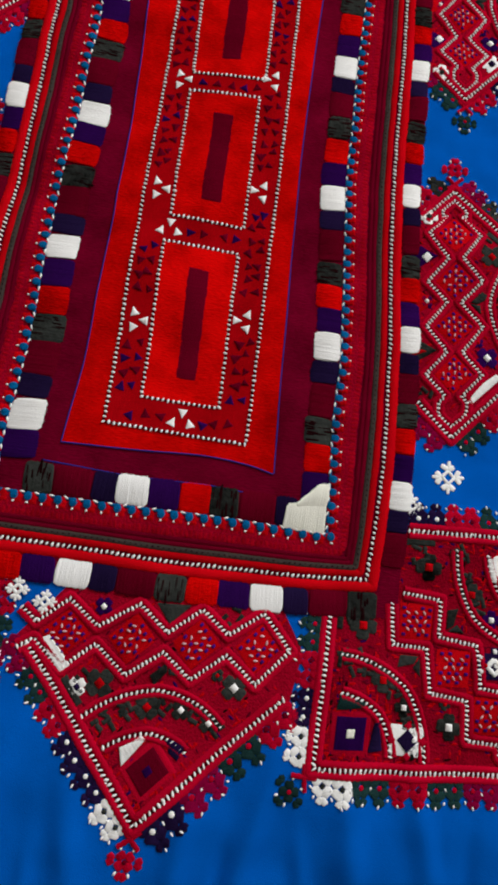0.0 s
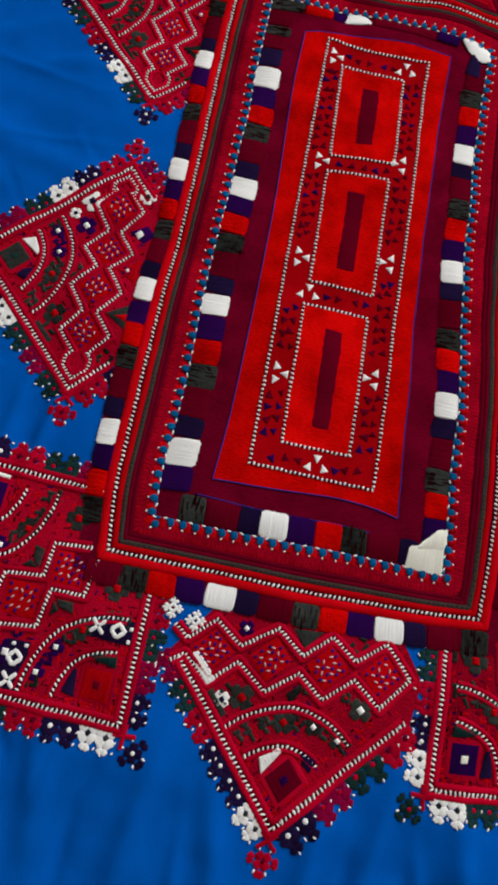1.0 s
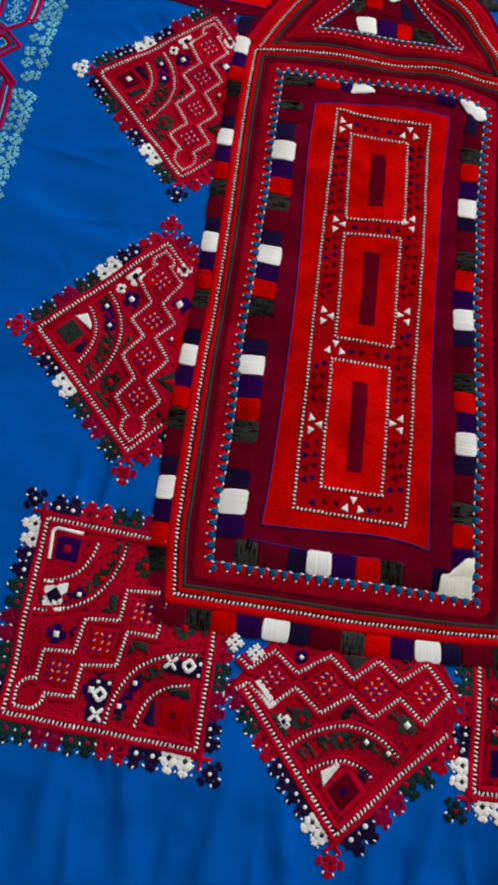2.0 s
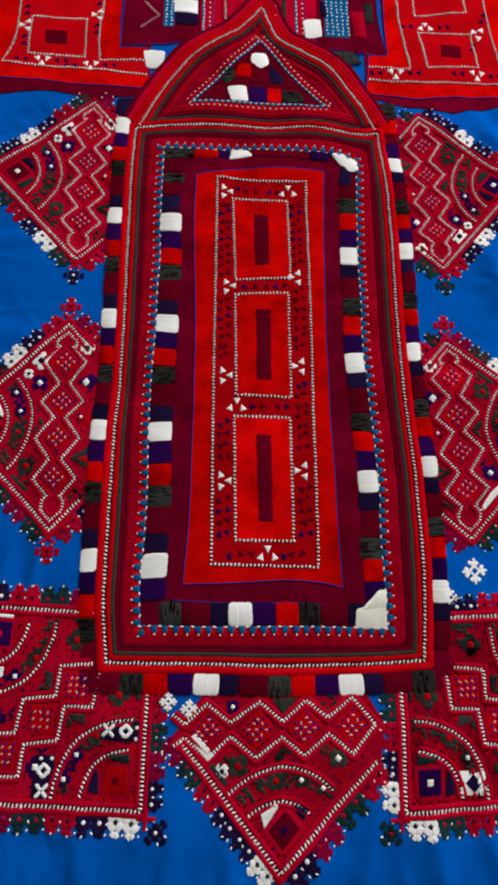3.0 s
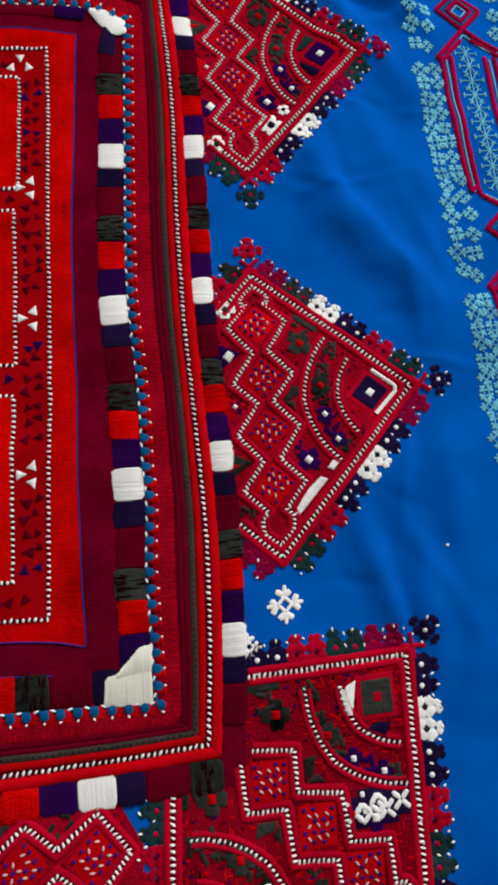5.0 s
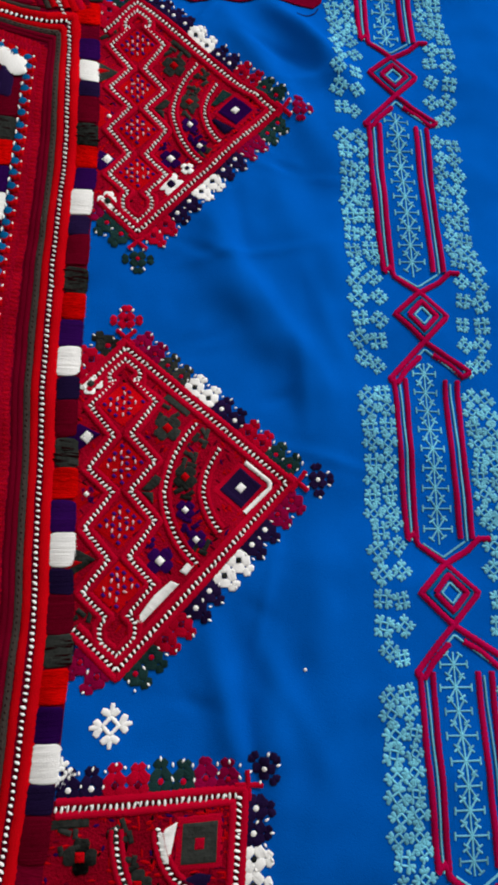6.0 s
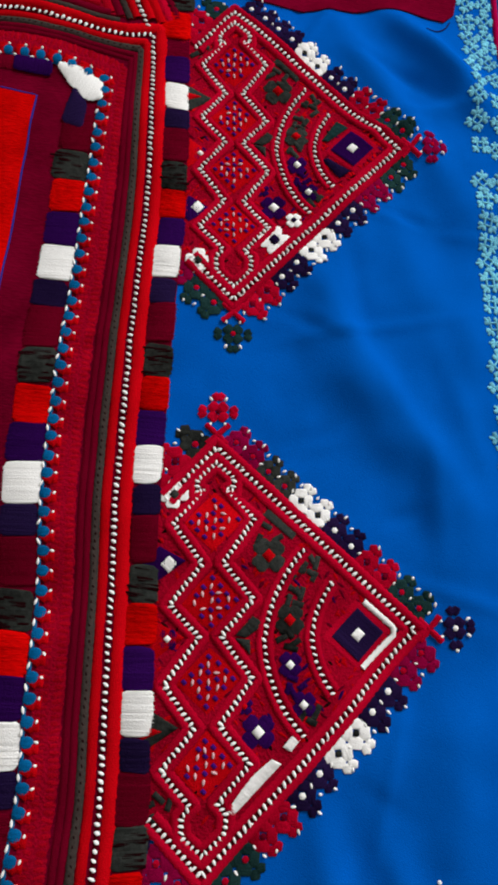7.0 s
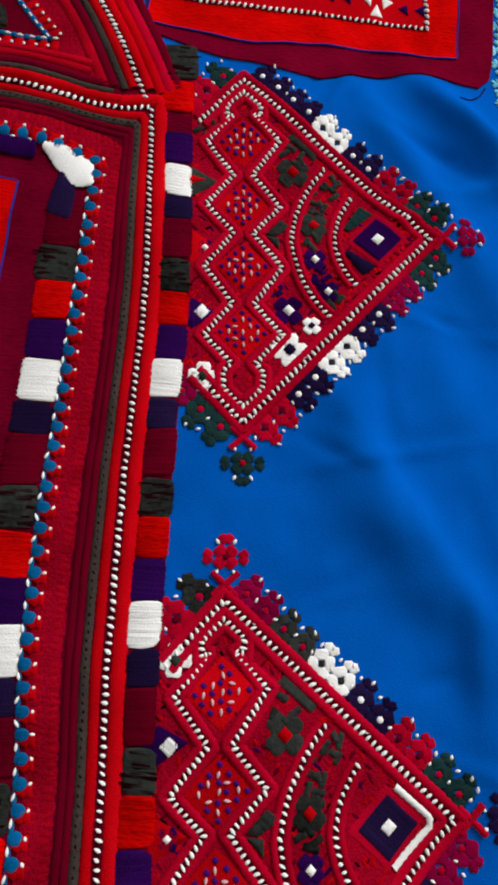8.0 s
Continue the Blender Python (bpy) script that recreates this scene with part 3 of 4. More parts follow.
for x, y, tx, ty in walk_line(between(0.98), 7.6, True):
    j = rng.uniform(-0.4, 0.4)
    px, py = x + tx * (3.8 + j), y + ty * (3.8 + j)
    knob = [(2.25 * math.cos(k * 0.6283), 2.5 * math.sin(k * 0.6283)) for k in range(10)]
    blue.satin([(px + tx * a + ty * (0.6 + b), py + ty * a - tx * (0.6 + b)) for a, b in knob], math.degrees(math.atan2(ty, tx)) + 90, 0.8, 0.7, 1.9, 0.1)
    dots.bar(x - ty * 1.4, y + tx * 1.4, math.atan2(ty, tx) + rng.uniform(-0.5, 0.5), 2.6, 1.1, 0.9, 1.6)
    dots.bar(px + ty * 3.9, py - tx * 3.9, math.atan2(ty, tx) + rng.uniform(0, 3), 1.4 * rng.uniform(0.8, 1.2), 1.1, 0.7, 1.9)
tagged(blue.made("blue_edging", TEAL, pocket, "teal blue knotted edging"), kind="stuff")
tagged(dots.made("dotting", WHITE, pocket, "white dot stitches"), kind="stuff")

# the pointed top
w = Work()
w.sheet([(-101, 456)] + [p for p in ARCH if p[1] > 458] + [(98, 453), (60, 454), (0, 455), (-60, 457)], 1.3, 0.4)
w.made("arch_cloth", GROUND, pocket, "crimson cloth inside the pointed arch")
beaded(pocket, ARCH, False, z=1.9, cords=(0, 0), pitch=2.8, length=2.4, slant=66, thick=1.35)
for d, width, h, mat, name in ((3.3, 4.2, 1.3, SCARLET, "cord"), (7.4, 4.2, 0.9, SCARLET, "cord"), (11.6, 4.4, 0.8, CRIMSON, "cord"), (15.6, 4.2, 0.8, WINE, "cord"), (-3.2, 4.0, 1.2, SCARLET, "cord"), (-6.9, 3.2, 1.1, BRAID, "charcoal_braid"), (-10.6, 4.0, 0.8, WINE, "wine_cord"), (-14.8, 4.4, 0.8, BAND, "cord")):
    line = shifted(ARCH, d)
    line = [p for p in line if p[1] > 452]
    w = Work()
    w.cord(line, width, h, 1.5, False, 0.05)
    w.made(name, mat, pocket)
for d, width, mat, name in ((7.4, 2.8, BRAID, "charcoal_braid"), (3.6, 4.0, SCARLET, "cord"), (11.0, 4.0, WINE, "cord"), (15.0, 3.8, BAND, "cord"), (18.8, 3.6, BAND, "cord")):
    cut = 8 + d * 0.9
    w = Work()
    w.cord([(x, y + d) for x, y in st if -111 + cut < x < 107 - cut], width, 1.1, 1.5, False, 0.05)
    w.made(name, mat, pocket)
TRI = [(-61, 476), (61, 474), (1.5, 549)]
w = Work()
w.sheet(TRI, 1.6, 0.4)
tri_cloth = w.made("arch_triangle", WINE, pocket, "wine cloth triangle")
for poly, mat, a in (
    ([(-29, 494), (-12, 495), (-10, 477), (-25, 477)], WHITE, 8), ([(-9, 494), (7, 494), (7, 477), (-9, 477)], PURPLE, 0), ([(8, 493), (20, 493), (20, 477), (8, 477)], RED, 0),
    ([(22, 493), (38, 492), (42, 477), (22, 477)], BLACK, 0), ([(-6, 533), (7, 534), (10, 523), (2, 517), (-7, 523)], WHITE, 30), ([(-19, 518), (-8, 521), (-6, 505), (-22, 506)], RED, 5),
    ([(-7, 514), (8, 514), (9, 500), (-9, 500)], WINE, 0), ([(10, 522), (19, 515), (25, 502), (11, 500)], NAVY, 0), ([(-36, 506), (-24, 516), (-22, 503), (-30, 497)], BLACK, 0), ([(-46, 492), (-32, 495), (-31, 478), (-54, 478)], WINE, 90)):
    satin_block(poly, a, mat, 1.8, 1.0)
blue, dots, teeth = Work(), Work(), Work()
for a, b in zip(TRI, TRI[1:] + TRI[:1]):
    blue.cord([a, b], 2.2, 0.6, 1.9)
    for x, y, tx, ty in walk_line([a, b], 5.0):
        blue.knot(x, y, 1.7, 0.9, 2.0)
        dots.bar(x + tx * 2.4, y + ty * 2.4, math.atan2(ty, tx), 2.6, 1.0, 0.7, 2.3)
        dots.knot(x + ty * 5.0, y - tx * 5.0, 0.85, 0.8, 2.3)
        px, py = x + tx * 2.5, y + ty * 2.5
        teeth.satin([(px + tx * g + ty * d, py + ty * g - tx * d) for g, d in ((-1.4, 0.8), (1.4, 0.8), (1.9, 4.0), (1.2, 6.6), (-1.2, 6.6), (-1.9, 4.0))], math.degrees(math.atan2(ty, tx)), 0.9, 0.7, 1.5)
tagged(teeth.made("scalloping", SCARLET, pocket), kind="stuff")
tagged(blue.made("blue_edging", TEAL, pocket), kind="stuff")
tagged(dots.made("dotting", WHITE, pocket), kind="stuff")

# ---- embroidered corner motifs round the pocket ----
ZIG = [(-0.61, 0.2), (-0.40, 0.05), (-0.21, 0.2), (-0.045, 0.05), (0.16, 0.205), (0.36, 0.055), (0.535, 0.2), (0.695, 0.06), (0.74, 0.10), (0.83, 0.095), (0.92, 0.0)]
END = [(-0.92, 0.0), (-0.83, 0.095), (-0.76, 0.09), (-0.775, 0.05)]
CENTRES = (-0.61, -0.215, 0.155, 0.525)


class Motif:
    """A square motif set on its corner: A and B end its diagonal of diamonds, T is the outer tip."""

    def __init__(self, A, T, B, label, low=0.36, full=False, ground=None):
        self.A, self.T, self.B = np.array(A, float), np.array(T, float), np.array(B, float)
        self.M = (self.A + self.B) / 2
        self.flip, self.radii, self.slide = 1, (0.745, 0.515), 0.0
        ground = ground or [(-1.05, 0), (0, 1.05), (1.05, 0), (1.05 - low, -low), (-1.05 + low, -low)]
        if full:
            ground = [(-1.05, 0), (0, 1.05), (1.05, 0), (0, -1.05)]
        w = Work()
        w.sheet([self.at(*p) for p in ground], 0.5, 0.5)
        self.ob = w.made("corner_motif", GROUND, dress, label)
        self.seeds(full, ground)

    def at(self, u, v):
        return tuple(self.M + (self.B - self.A) / 2 * u * self.flip + (self.T - self.M) * v)

    def ang(self, du, dv):
        d = (self.B - self.A) / 2 * du * self.flip + (self.T - self.M) * dv
        return math.degrees(math.atan2(d[1], d[0]))

    def seeds(self, full, ground):
        """Small flat filling stitches that roughen the ground."""
        for mat, count in ((WINE, 150), (SCARLET, 300), (DARK, 40), (PURPLE, 40)):
            w = Work()
            for _ in range(count * (2 if full else 1)):
                v = rng.uniform(-0.95 if full else -0.3, 0.95)
                u = rng.uniform(-1, 1) * (0.97 - abs(v))
                if not inside(u * 1.03, v * 1.03, ground):
                    continue
                w.bar(*self.at(u, v), radians(self.ang(1, 0)) + rng.choice((0.8, -0.8)) + rng.uniform(-0.3, 0.3), rng.uniform(2.2, 4.2), rng.uniform(0.9, 1.6), 0.35, 0.5)
            tagged(w.made("seed_stitch", mat, self.ob), kind="stuff")

    def line(self, pts):
        return [self.at(*p) for p in pts]

    def patch(self, name, pts, mat, ang, z=0.8, h=0.8, pitch=0.8):
        w = Work()
        w.satin(self.line(pts), ang, pitch, h, z, 0.2)
        return w.made(name, mat, self.ob)

    def rosette(self, u, v, mat, core, size=6.5, turn=45):
        """Four satin lobes round a small core."""
        x, y = self.at(u, v)
        w = Work()
        for k in range(4):
            a = self.ang(1, 0) + turn + 90 * k + rng.uniform(-8, 8)
            petal(w, x + 0.16 * size * math.cos(radians(a)), y + 0.16 * size * math.sin(radians(a)), a, size * 0.5, size * 0.62, 0.8, 0.8)
        o = w.made("rosette", mat, self.ob)
        w = Work()
        w.satin(box_at(x, y, self.ang(1, 0) + 45, size * 0.36, size * 0.36), 30, 0.75, 1.0, 1.2, 0.1)
        w.made("core", core, self.ob)

    def chips(self, u, v, mat, spread=0.07):
        """Small angular scraps of stitching."""
        w = Work()
        for k in range(4):
            a = 90 * k + rng.uniform(-25, 25)
            p = self.at(u + spread * math.cos(radians(a)), v + spread * math.sin(radians(a)))
            w.satin(box_at(*p, self.ang(1, 0) + a + 50, 5.0 * rng.uniform(0.8, 1.2), 2.2), self.ang(1, 0) + a + 140, 0.8, 0.7, 0.7, 0.2)
        w.made("chip_motif", mat, self.ob)

    def chain(self, cut=None, own=None, centres=CENTRES):
        loop = END[:1] + END[1:] + ZIG + [(u, -v) for u, v in ZIG[-2::-1]] + [(u, -v) for u, v in END[:0:-1]]
        pts = self.line(loop)
        if cut:
            half = [p for p in END + ZIG if p[0] > cut]
            pts = self.line([(u, -v) for u, v in half]) + self.line(half[::-1][1:])
        if own:
            pts = self.line(own)
        beaded(self.ob, pts, not (cut or own), z=0.9, cw=2.9, gap=2.5, pitch=2.3, length=2.7, slant=76)
        for c in centres:
            if cut and c < cut + 0.1:
                continue
            e, f = 0.15, 0.155
            w = Work()
            w.satin(self.line([(c - e, 0), (c, f), (c + e, 0), (c, -f)]), self.ang(1, 0), 1.0, 0.4, 0.6, 0.2)
            o = w.made("diamond", SCARLET, self.ob)
            blue, lite = Work(), Work()
            for i in range(-3, 4):
                for j in range(-3, 4):
                    du, dv = i * 0.037, j * 0.038
                    if abs(du) / e + abs(dv) / f > 0.95:
                        continue
                    p = self.at(c + du + rng.uniform(-0.006, 0.006), dv + rng.uniform(-0.006, 0.006))
                    if (i + j) % 2:
                        if rng.random() < 0.8:
                            blue.satin(box_at(*p, self.ang(1, 0) + 45, 2.0, 1.5), self.ang(1, 0), 0.8, 0.5, 1.1, 0.1)
                    else:
                        lite.bar(*p, radians(self.ang(1, 0)) + rng.choice((0, 1.57)) * (j % 2) + rng.uniform(-0.3, 0.3), 2.2, 1.1, 0.7, 1.3)
            tagged(blue.made("blue_fleck", VIOLET, self.ob), kind="stuff")
            tagged(lite.made("pale_fleck", PINK, self.ob), kind="stuff")

    def fan(self, sign, eye, eye_core, bracket, a_side, b_side, extra):
        """Two arcs about the tip with an eye between them and the tip; sign -1 for the mirrored half."""
        g = sign
        for r, deg in zip(self.radii, (38, 32)):
            pts = []
            for k in range(13):
                t = radians(-deg + 2 * deg * k / 12)
                rr = r * (1 - 0.05 * abs(k - 6) / 6)
                pts.append((rr * math.sin(t) + self.slide, g * (1 - rr * math.cos(t))))
            beaded(self.ob, self.line(pts), False, z=0.8, cw=2.4, gap=2.4, pitch=2.6, length=2.3, slant=66)
        # the eye
        for s, mat, z in ((0.175, CRIMSON, 0.5), (0.13, eye, 1.15)):
            c = 0.715
            self.patch("eye", [(-s, g * c), (0, g * (c + s)), (s, g * c), (0, g * (c - s))], mat, self.ang(1, g) , z, 0.7)
        self.patch("eye_core", [(-0.035, g * 0.715), (0, g * 0.75), (0.035, g * 0.715), (0, g * 0.68)], eye_core, self.ang(1, 0), 1.6, 0.6)
        if bracket == "tip":
            w = Work()
            w.cord(self.line([(-0.16, g * 0.745), (-0.02, g * 0.895), (0.02, g * 0.895), (0.16, g * 0.735)]), 2.3, 1.0, 1.0)
            w.made("bracket", WHITE, self.ob, "white angular bracket")
        elif bracket == "wing":
            q = self.flip
            self.patch("wing", [(-0.20 * q, g * 0.60), (-0.09 * q, g * 0.535), (-0.05 * q, g * 0.545), (-0.11 * q, g * 0.63), (-0.16 * q, g * 0.70)], WHITE, self.ang(1, g), 0.9)
            self.patch("wing", [(0.06 * q, g * 0.54), (0.19 * q, g * 0.57), (0.16 * q, g * 0.66), (0.1 * q, g * 0.62)], NAVY, self.ang(1, -g), 0.9)
        else:
            self.patch("wing", [(-0.21, g * 0.63), (-0.07, g * 0.535), (-0.06, g * 0.57), (-0.16, g * 0.7)], GREEN, self.ang(1, g), 0.9)
            self.patch("wing", [(0.21, g * 0.63), (0.07, g * 0.535), (0.06, g * 0.57), (0.16, g * 0.7)], NAVY, self.ang(1, -g), 0.9)
        # ring between the arcs
        for k, t in enumerate((-27, -9, 10, 28)):
            rr = 0.63
            u, v = rr * math.sin(radians(t)), g * (1 - rr * math.cos(radians(t)))
            mats = (a_side, a_side, b_side, b_side)
            if k in (0,):
                self.chips(u, v, mats[k], 0.06)
            else:
                self.rosette(u, v, mats[k], SCARLET if k == 1 else WHITE, 9.5 if k == 1 else 7.5)
        for t, mat in ((-19, a_side), (0, a_side), (19, b_side), (33, a_side), (-34, a_side)):
            self.chips(0.63 * math.sin(radians(t)), g * (1 - 0.63 * math.cos(radians(t))), mat, 0.035)
        # between the zigzag and the first arc
        self.rosette(-0.42, g * 0.27, a_side, SCARLET, 11)
        self.chips(-0.52, g * 0.13 + g * 0.14, a_side, 0.05)
        self.patch("triangle", [(-0.13, g * 0.2), (-0.045, g * 0.12), (-0.03, g * 0.17), (-0.09, g * 0.26)], a_side, self.ang(1, 1))
        self.patch("triangle", [(0.05, g * 0.19), (-0.03, g * 0.12), (-0.02, g * 0.19)], a_side, self.ang(1, -1))
        self.rosette(0.40, g * 0.235, b_side, WHITE, 10)
        self.rosette(0.28, g * 0.17, b_side, SCARLET, 5)
        self.patch("bar", [(-0.66, g * 0.27), (-0.52, g * 0.41), (-0.49, g * 0.385), (-0.63, g * 0.24)], a_side, self.ang(1, 1), 0.7)
        if extra == "bar":
            self.patch("white_bar", [(0.55, g * 0.345), (0.755, g * 0.13), (0.735, g * 0.10), (0.60, g * 0.20), (0.525, g * 0.30)], WHITE, self.ang(1, 1), 0.8)
            self.patch("white_bar", [(0.45, g * 0.43), (0.50, g * 0.385), (0.475, g * 0.35), (0.425, g * 0.395)], WHITE, self.ang(1, 1), 0.8)
        elif extra == "flower":
            self.rosette(0.62, g * 0.235, WHITE, NAVY, 11, 0)
            self.rosette(0.49, g * 0.35, WHITE, NAVY, 6)

    def ring_flower(self, u, v, size):
        """A large white flower round a black lozenge."""
        x, y = self.at(u, v)
        a = self.ang(1, 0) + 45
        w = Work()
        w.satin(box_at(x, y, a, size * 1.05, size * 0.85), a + 90, 0.8, 0.6, 0.8)
        w.made("white_flower", WHITE, self.ob)
        c, s = math.cos(radians(a)), math.sin(radians(a))
        for p, q, r in ((0, 0, 0.46), (0.5, 0, 0.2), (-0.5, 0, 0.2), (0, 0.42, 0.17), (0, -0.42, 0.17)):
            w = Work()
            w.satin(box_at(x + size * (c * p - s * q), y + size * (s * p + c * q), a + 45, size * r, size * r), a, 0.8, 0.5, 1.5)
            w.made("flower_heart", NAVY if r > 0.3 else CRIMSON, self.ob)

    def star_block(self, u, v, du, dv):
        """A dark block with white lozenges, its length along du, dv."""
        x, y = self.at(u, v)
        a = self.ang(du, dv)
        c, s = math.cos(radians(a)), math.sin(radians(a))
        w = Work()
        w.satin(box_at(x, y, a, 26, 13), a + 90, 1.0, 0.7, 0.7)
        w.made("dark_block", NAVY, self.ob)
        w = Work()
        for k in range(4):
            d = radians(a + 45 + 90 * k)
            petal(w, x + c * 7.5 + 0.4 * math.cos(d), y + s * 7.5 + 0.4 * math.sin(d), a + 45 + 90 * k, 5.0, 2.2, 0.8, 1.2)
        w.cord(box_at(x - c * 4, y - s * 4, a + 45, 5.4, 5.4), 2.5, 1.0, 1.2, True)
        for g in (-1, 1):
            petal(w, x - c * 11 - s * g * 3.5, y - s * 11 + c * g * 3.5, a + 90, 2.4, 2.0, 0.8, 1.2)
        w.made("white_star", WHITE, self.ob)

    def strip(self, mats):
        """Small motifs between the diamonds and the pocket's edge."""
        self.rosette(-0.76, -0.2, WHITE, BLACK, 9, 0)
        self.patch("patch", [(-0.5, -0.26), (-0.42, -0.13), (-0.33, -0.26), (-0.42, -0.34)], PURPLE, self.ang(1, 0), 0.7)
        self.patch("square", [(-0.455, -0.21), (-0.41, -0.165), (-0.365, -0.21), (-0.41, -0.255)], WHITE, self.ang(1, 1), 1.0)
        self.patch("patch", [(-0.15, -0.28), (-0.05, -0.12), (0.06, -0.28)], SCARLET, self.ang(1, 0), 0.6)
        self.rosette(-0.05, -0.2, PURPLE, WHITE, 6)
        self.patch("triangle", [(0.24, -0.3), (0.35, -0.13), (0.46, -0.3)], mats, self.ang(1, 0), 0.7)
        self.patch("triangle", [(0.32, -0.3), (0.36, -0.2), (0.40, -0.3)], SCARLET, self.ang(1, 0), 1.0)
        self.chips(0.70, -0.2, mats, 0.05)

    def border(self, lines, single=False):
        for pts in lines:
            beaded(self.ob, self.line(pts), False, z=0.9, cw=3.2, gap=2.9, pitch=2.6, length=2.9, slant=76, single=single)

    def trim(self, p, q, colours, count, skip=0):
        """Small flowers in pairs along an edge from p to q, outside it."""
        P, Q = np.array(self.at(*p)), np.array(self.at(*q))
        t = (Q - P) / np.linalg.norm(Q - P)
        n = np.array([t[1], -t[0]])
        if n @ (P + Q - 2 * self.M) < 0:
            n = -n
        ta, na = math.degrees(math.atan2(t[1], t[0])), math.degrees(math.atan2(n[1], n[0]))
        size = np.linalg.norm(Q - P) / count
        dots = Work()
        for k in range(count):
            mat, core = colours[(k // 2) % len(colours)]
            c = P + t * size * (k + 0.5) + n * (7.4 + rng.uniform(-0.5, 0.5))
            w = Work()
            for a in (45, 135, 225, 315):
                aa = ta + a + rng.uniform(-8, 8)
                petal(w, c[0] + 0.13 * size * math.cos(radians(aa)), c[1] + 0.13 * size * math.sin(radians(aa)), aa, size * rng.uniform(0.40, 0.48), size * 0.6, 0.9, 0.4)
            for a in (-42, 42):
                o = c + n * size * 0.52
                aa = na + a + rng.uniform(-10, 10)
                petal(w, o[0], o[1], aa, size * rng.uniform(0.34, 0.42), size * rng.uniform(0.3, 0.38), 0.8, 0.3)
            f = w.made("flower", mat, self.ob)
            w = Work()
            w.knot(c[0], c[1], size * 0.17, 0.6, 1.0)
            w.made("flower_core", core, self.ob)
            for a, b in ((0.5, 0.08), (0.5, 0.58), (0, 0.82), (-0.05, -0.62)):
                if rng.random() < 0.8:
                    d = c + t * size * (a + rng.uniform(-0.08, 0.08)) + n * size * (b + rng.uniform(-0.08, 0.08))
                    dots.bar(d[0], d[1], radians(na) + rng.uniform(-0.9, 0.9), rng.uniform(1.4, 2.1), 1.1, 0.8, 0.6)
        tagged(dots.made("dotting", WHITE, self.ob), kind="stuff")

    def finial(self, u, v, mat, core):
        """A crossed stitch and a larger flower beyond a corner."""
        p = np.array(self.at(u, v))
        d = p - self.M
        d = d / np.linalg.norm(d)
        s = np.array([-d[1], d[0]])
        w = Work()
        for g in (1, -1):
            w.cord([p + d * 1.5 - s * g * 4.5, p + d * 10 + s * g * 5.0], 2.4, 1.0, 0.7)
        w.made("cross_stitch", CRIMSON, self.ob)
        c = p + d * 15.5
        a0 = math.degrees(math.atan2(d[1], d[0]))
        w = Work()
        for a in (45, 135, 225, 315):
            petal(w, c[0] + math.cos(radians(a0 + a)), c[1] + math.sin(radians(a0 + a)), a0 + a, 4.0, 4.6, 0.9, 0.4)
        for a in (0, 90, -90):
            x, y = c[0] + 5.2 * math.cos(radians(a0 + a)), c[1] + 5.2 * math.sin(radians(a0 + a))
            for b in (-35, 35):
                petal(w, x, y, a0 + a + b, 3.6, 3.2, 0.8, 0.3)
        f = w.made("flower", mat, self.ob)
        w = Work()
        w.knot(c[0], c[1], 1.5, 0.6, 1.1)
        w.made("flower_core", core, self.ob)
        w = Work()
        for a in (30, -30, 150, -150):
            w.bar(c[0] + 6.5 * math.cos(radians(a0 + a)), c[1] + 6.5 * math.sin(radians(a0 + a)), radians(a0 + a), 2.0, 1.3, 0.9, 0.5)
        tagged(w.made("dotting", WHITE, self.ob), kind="stuff")


cBE, cGR, cWH, cNV, cCR, cBK = (BERRY, CRIMSON), (GREEN, CRIMSON), (WHITE, BLACK), (NAVY, WHITE), (CRIMSON, WINE), (BLACK, CRIMSON)
HALF = [[(-0.74, -0.24), (-1, 0), (0, 1), (1, 0), (0.74, -0.24)]]


def side_motif(A, T, B, label, upper, lower, fan, tips, low_a, low_b, flip=1, single=False, turned=1):
    m = Motif(A, T, B, label)
    m.border(HALF, single)
    m.chain()
    m.flip = flip
    m.fan(1, *fan)
    m.flip = turned
    m.strip(BLACK)
    m.flip = 1
    m.trim((-1, 0), (0, 1), upper, 12)
    m.trim((0, 1), (1, 0), lower, 12)
    m.trim((-0.72, -0.28), (-1, 0), low_a, 3)
    m.trim((1, 0), (0.72, -0.28), low_b, 3)
    for (u, v), t in zip(((-1, 0), (0, 1), (1, 0)), tips):
        if t:
            m.finial(u, v, *t)
    return m


side_motif((150.6, 242.2), (235.2, 172.0), (154.6, 83.4), "red embroidered corner motif with white zigzag and flower edging",
           (cBE, cBK, cWH, cNV, cCR, cGR), (cBE, cNV, cWH, cNV, cCR, cGR), (NAVY, WHITE, "tip", BLACK, PURPLE, "bar"), (cCR, cNV, None), (cCR, cBK), (cBE, cNV), 1, True)
side_motif((146, 465.5), (229, 394), (153.8, 308.5), "red embroidered corner motif below the bodice panel",
           (cNV, cNV, cWH, cNV, cCR, cGR), (cGR, cBE, cNV, cWH, cNV, cCR), (PURPLE, WHITE, "green", BLACK, PURPLE, "flower"), (None, cBE, cGR), (cCR, cGR), (cGR, cBE), 1, True, -1)
side_motif((-154.6, 254), (-235.5, 172.5), (-156.4, 91.2), "red embroidered corner motif with white zigzag beside the pocket",
           (cCR, cNV, cWH, cGR, cBE, cGR), (cCR, cNV, cWH, cGR, cBE, cGR), (BLACK, GREEN, "wing", BLACK, PURPLE, "flower"), (cCR, cCR, cCR), (cCR, cBE), (cCR, cNV), -1)
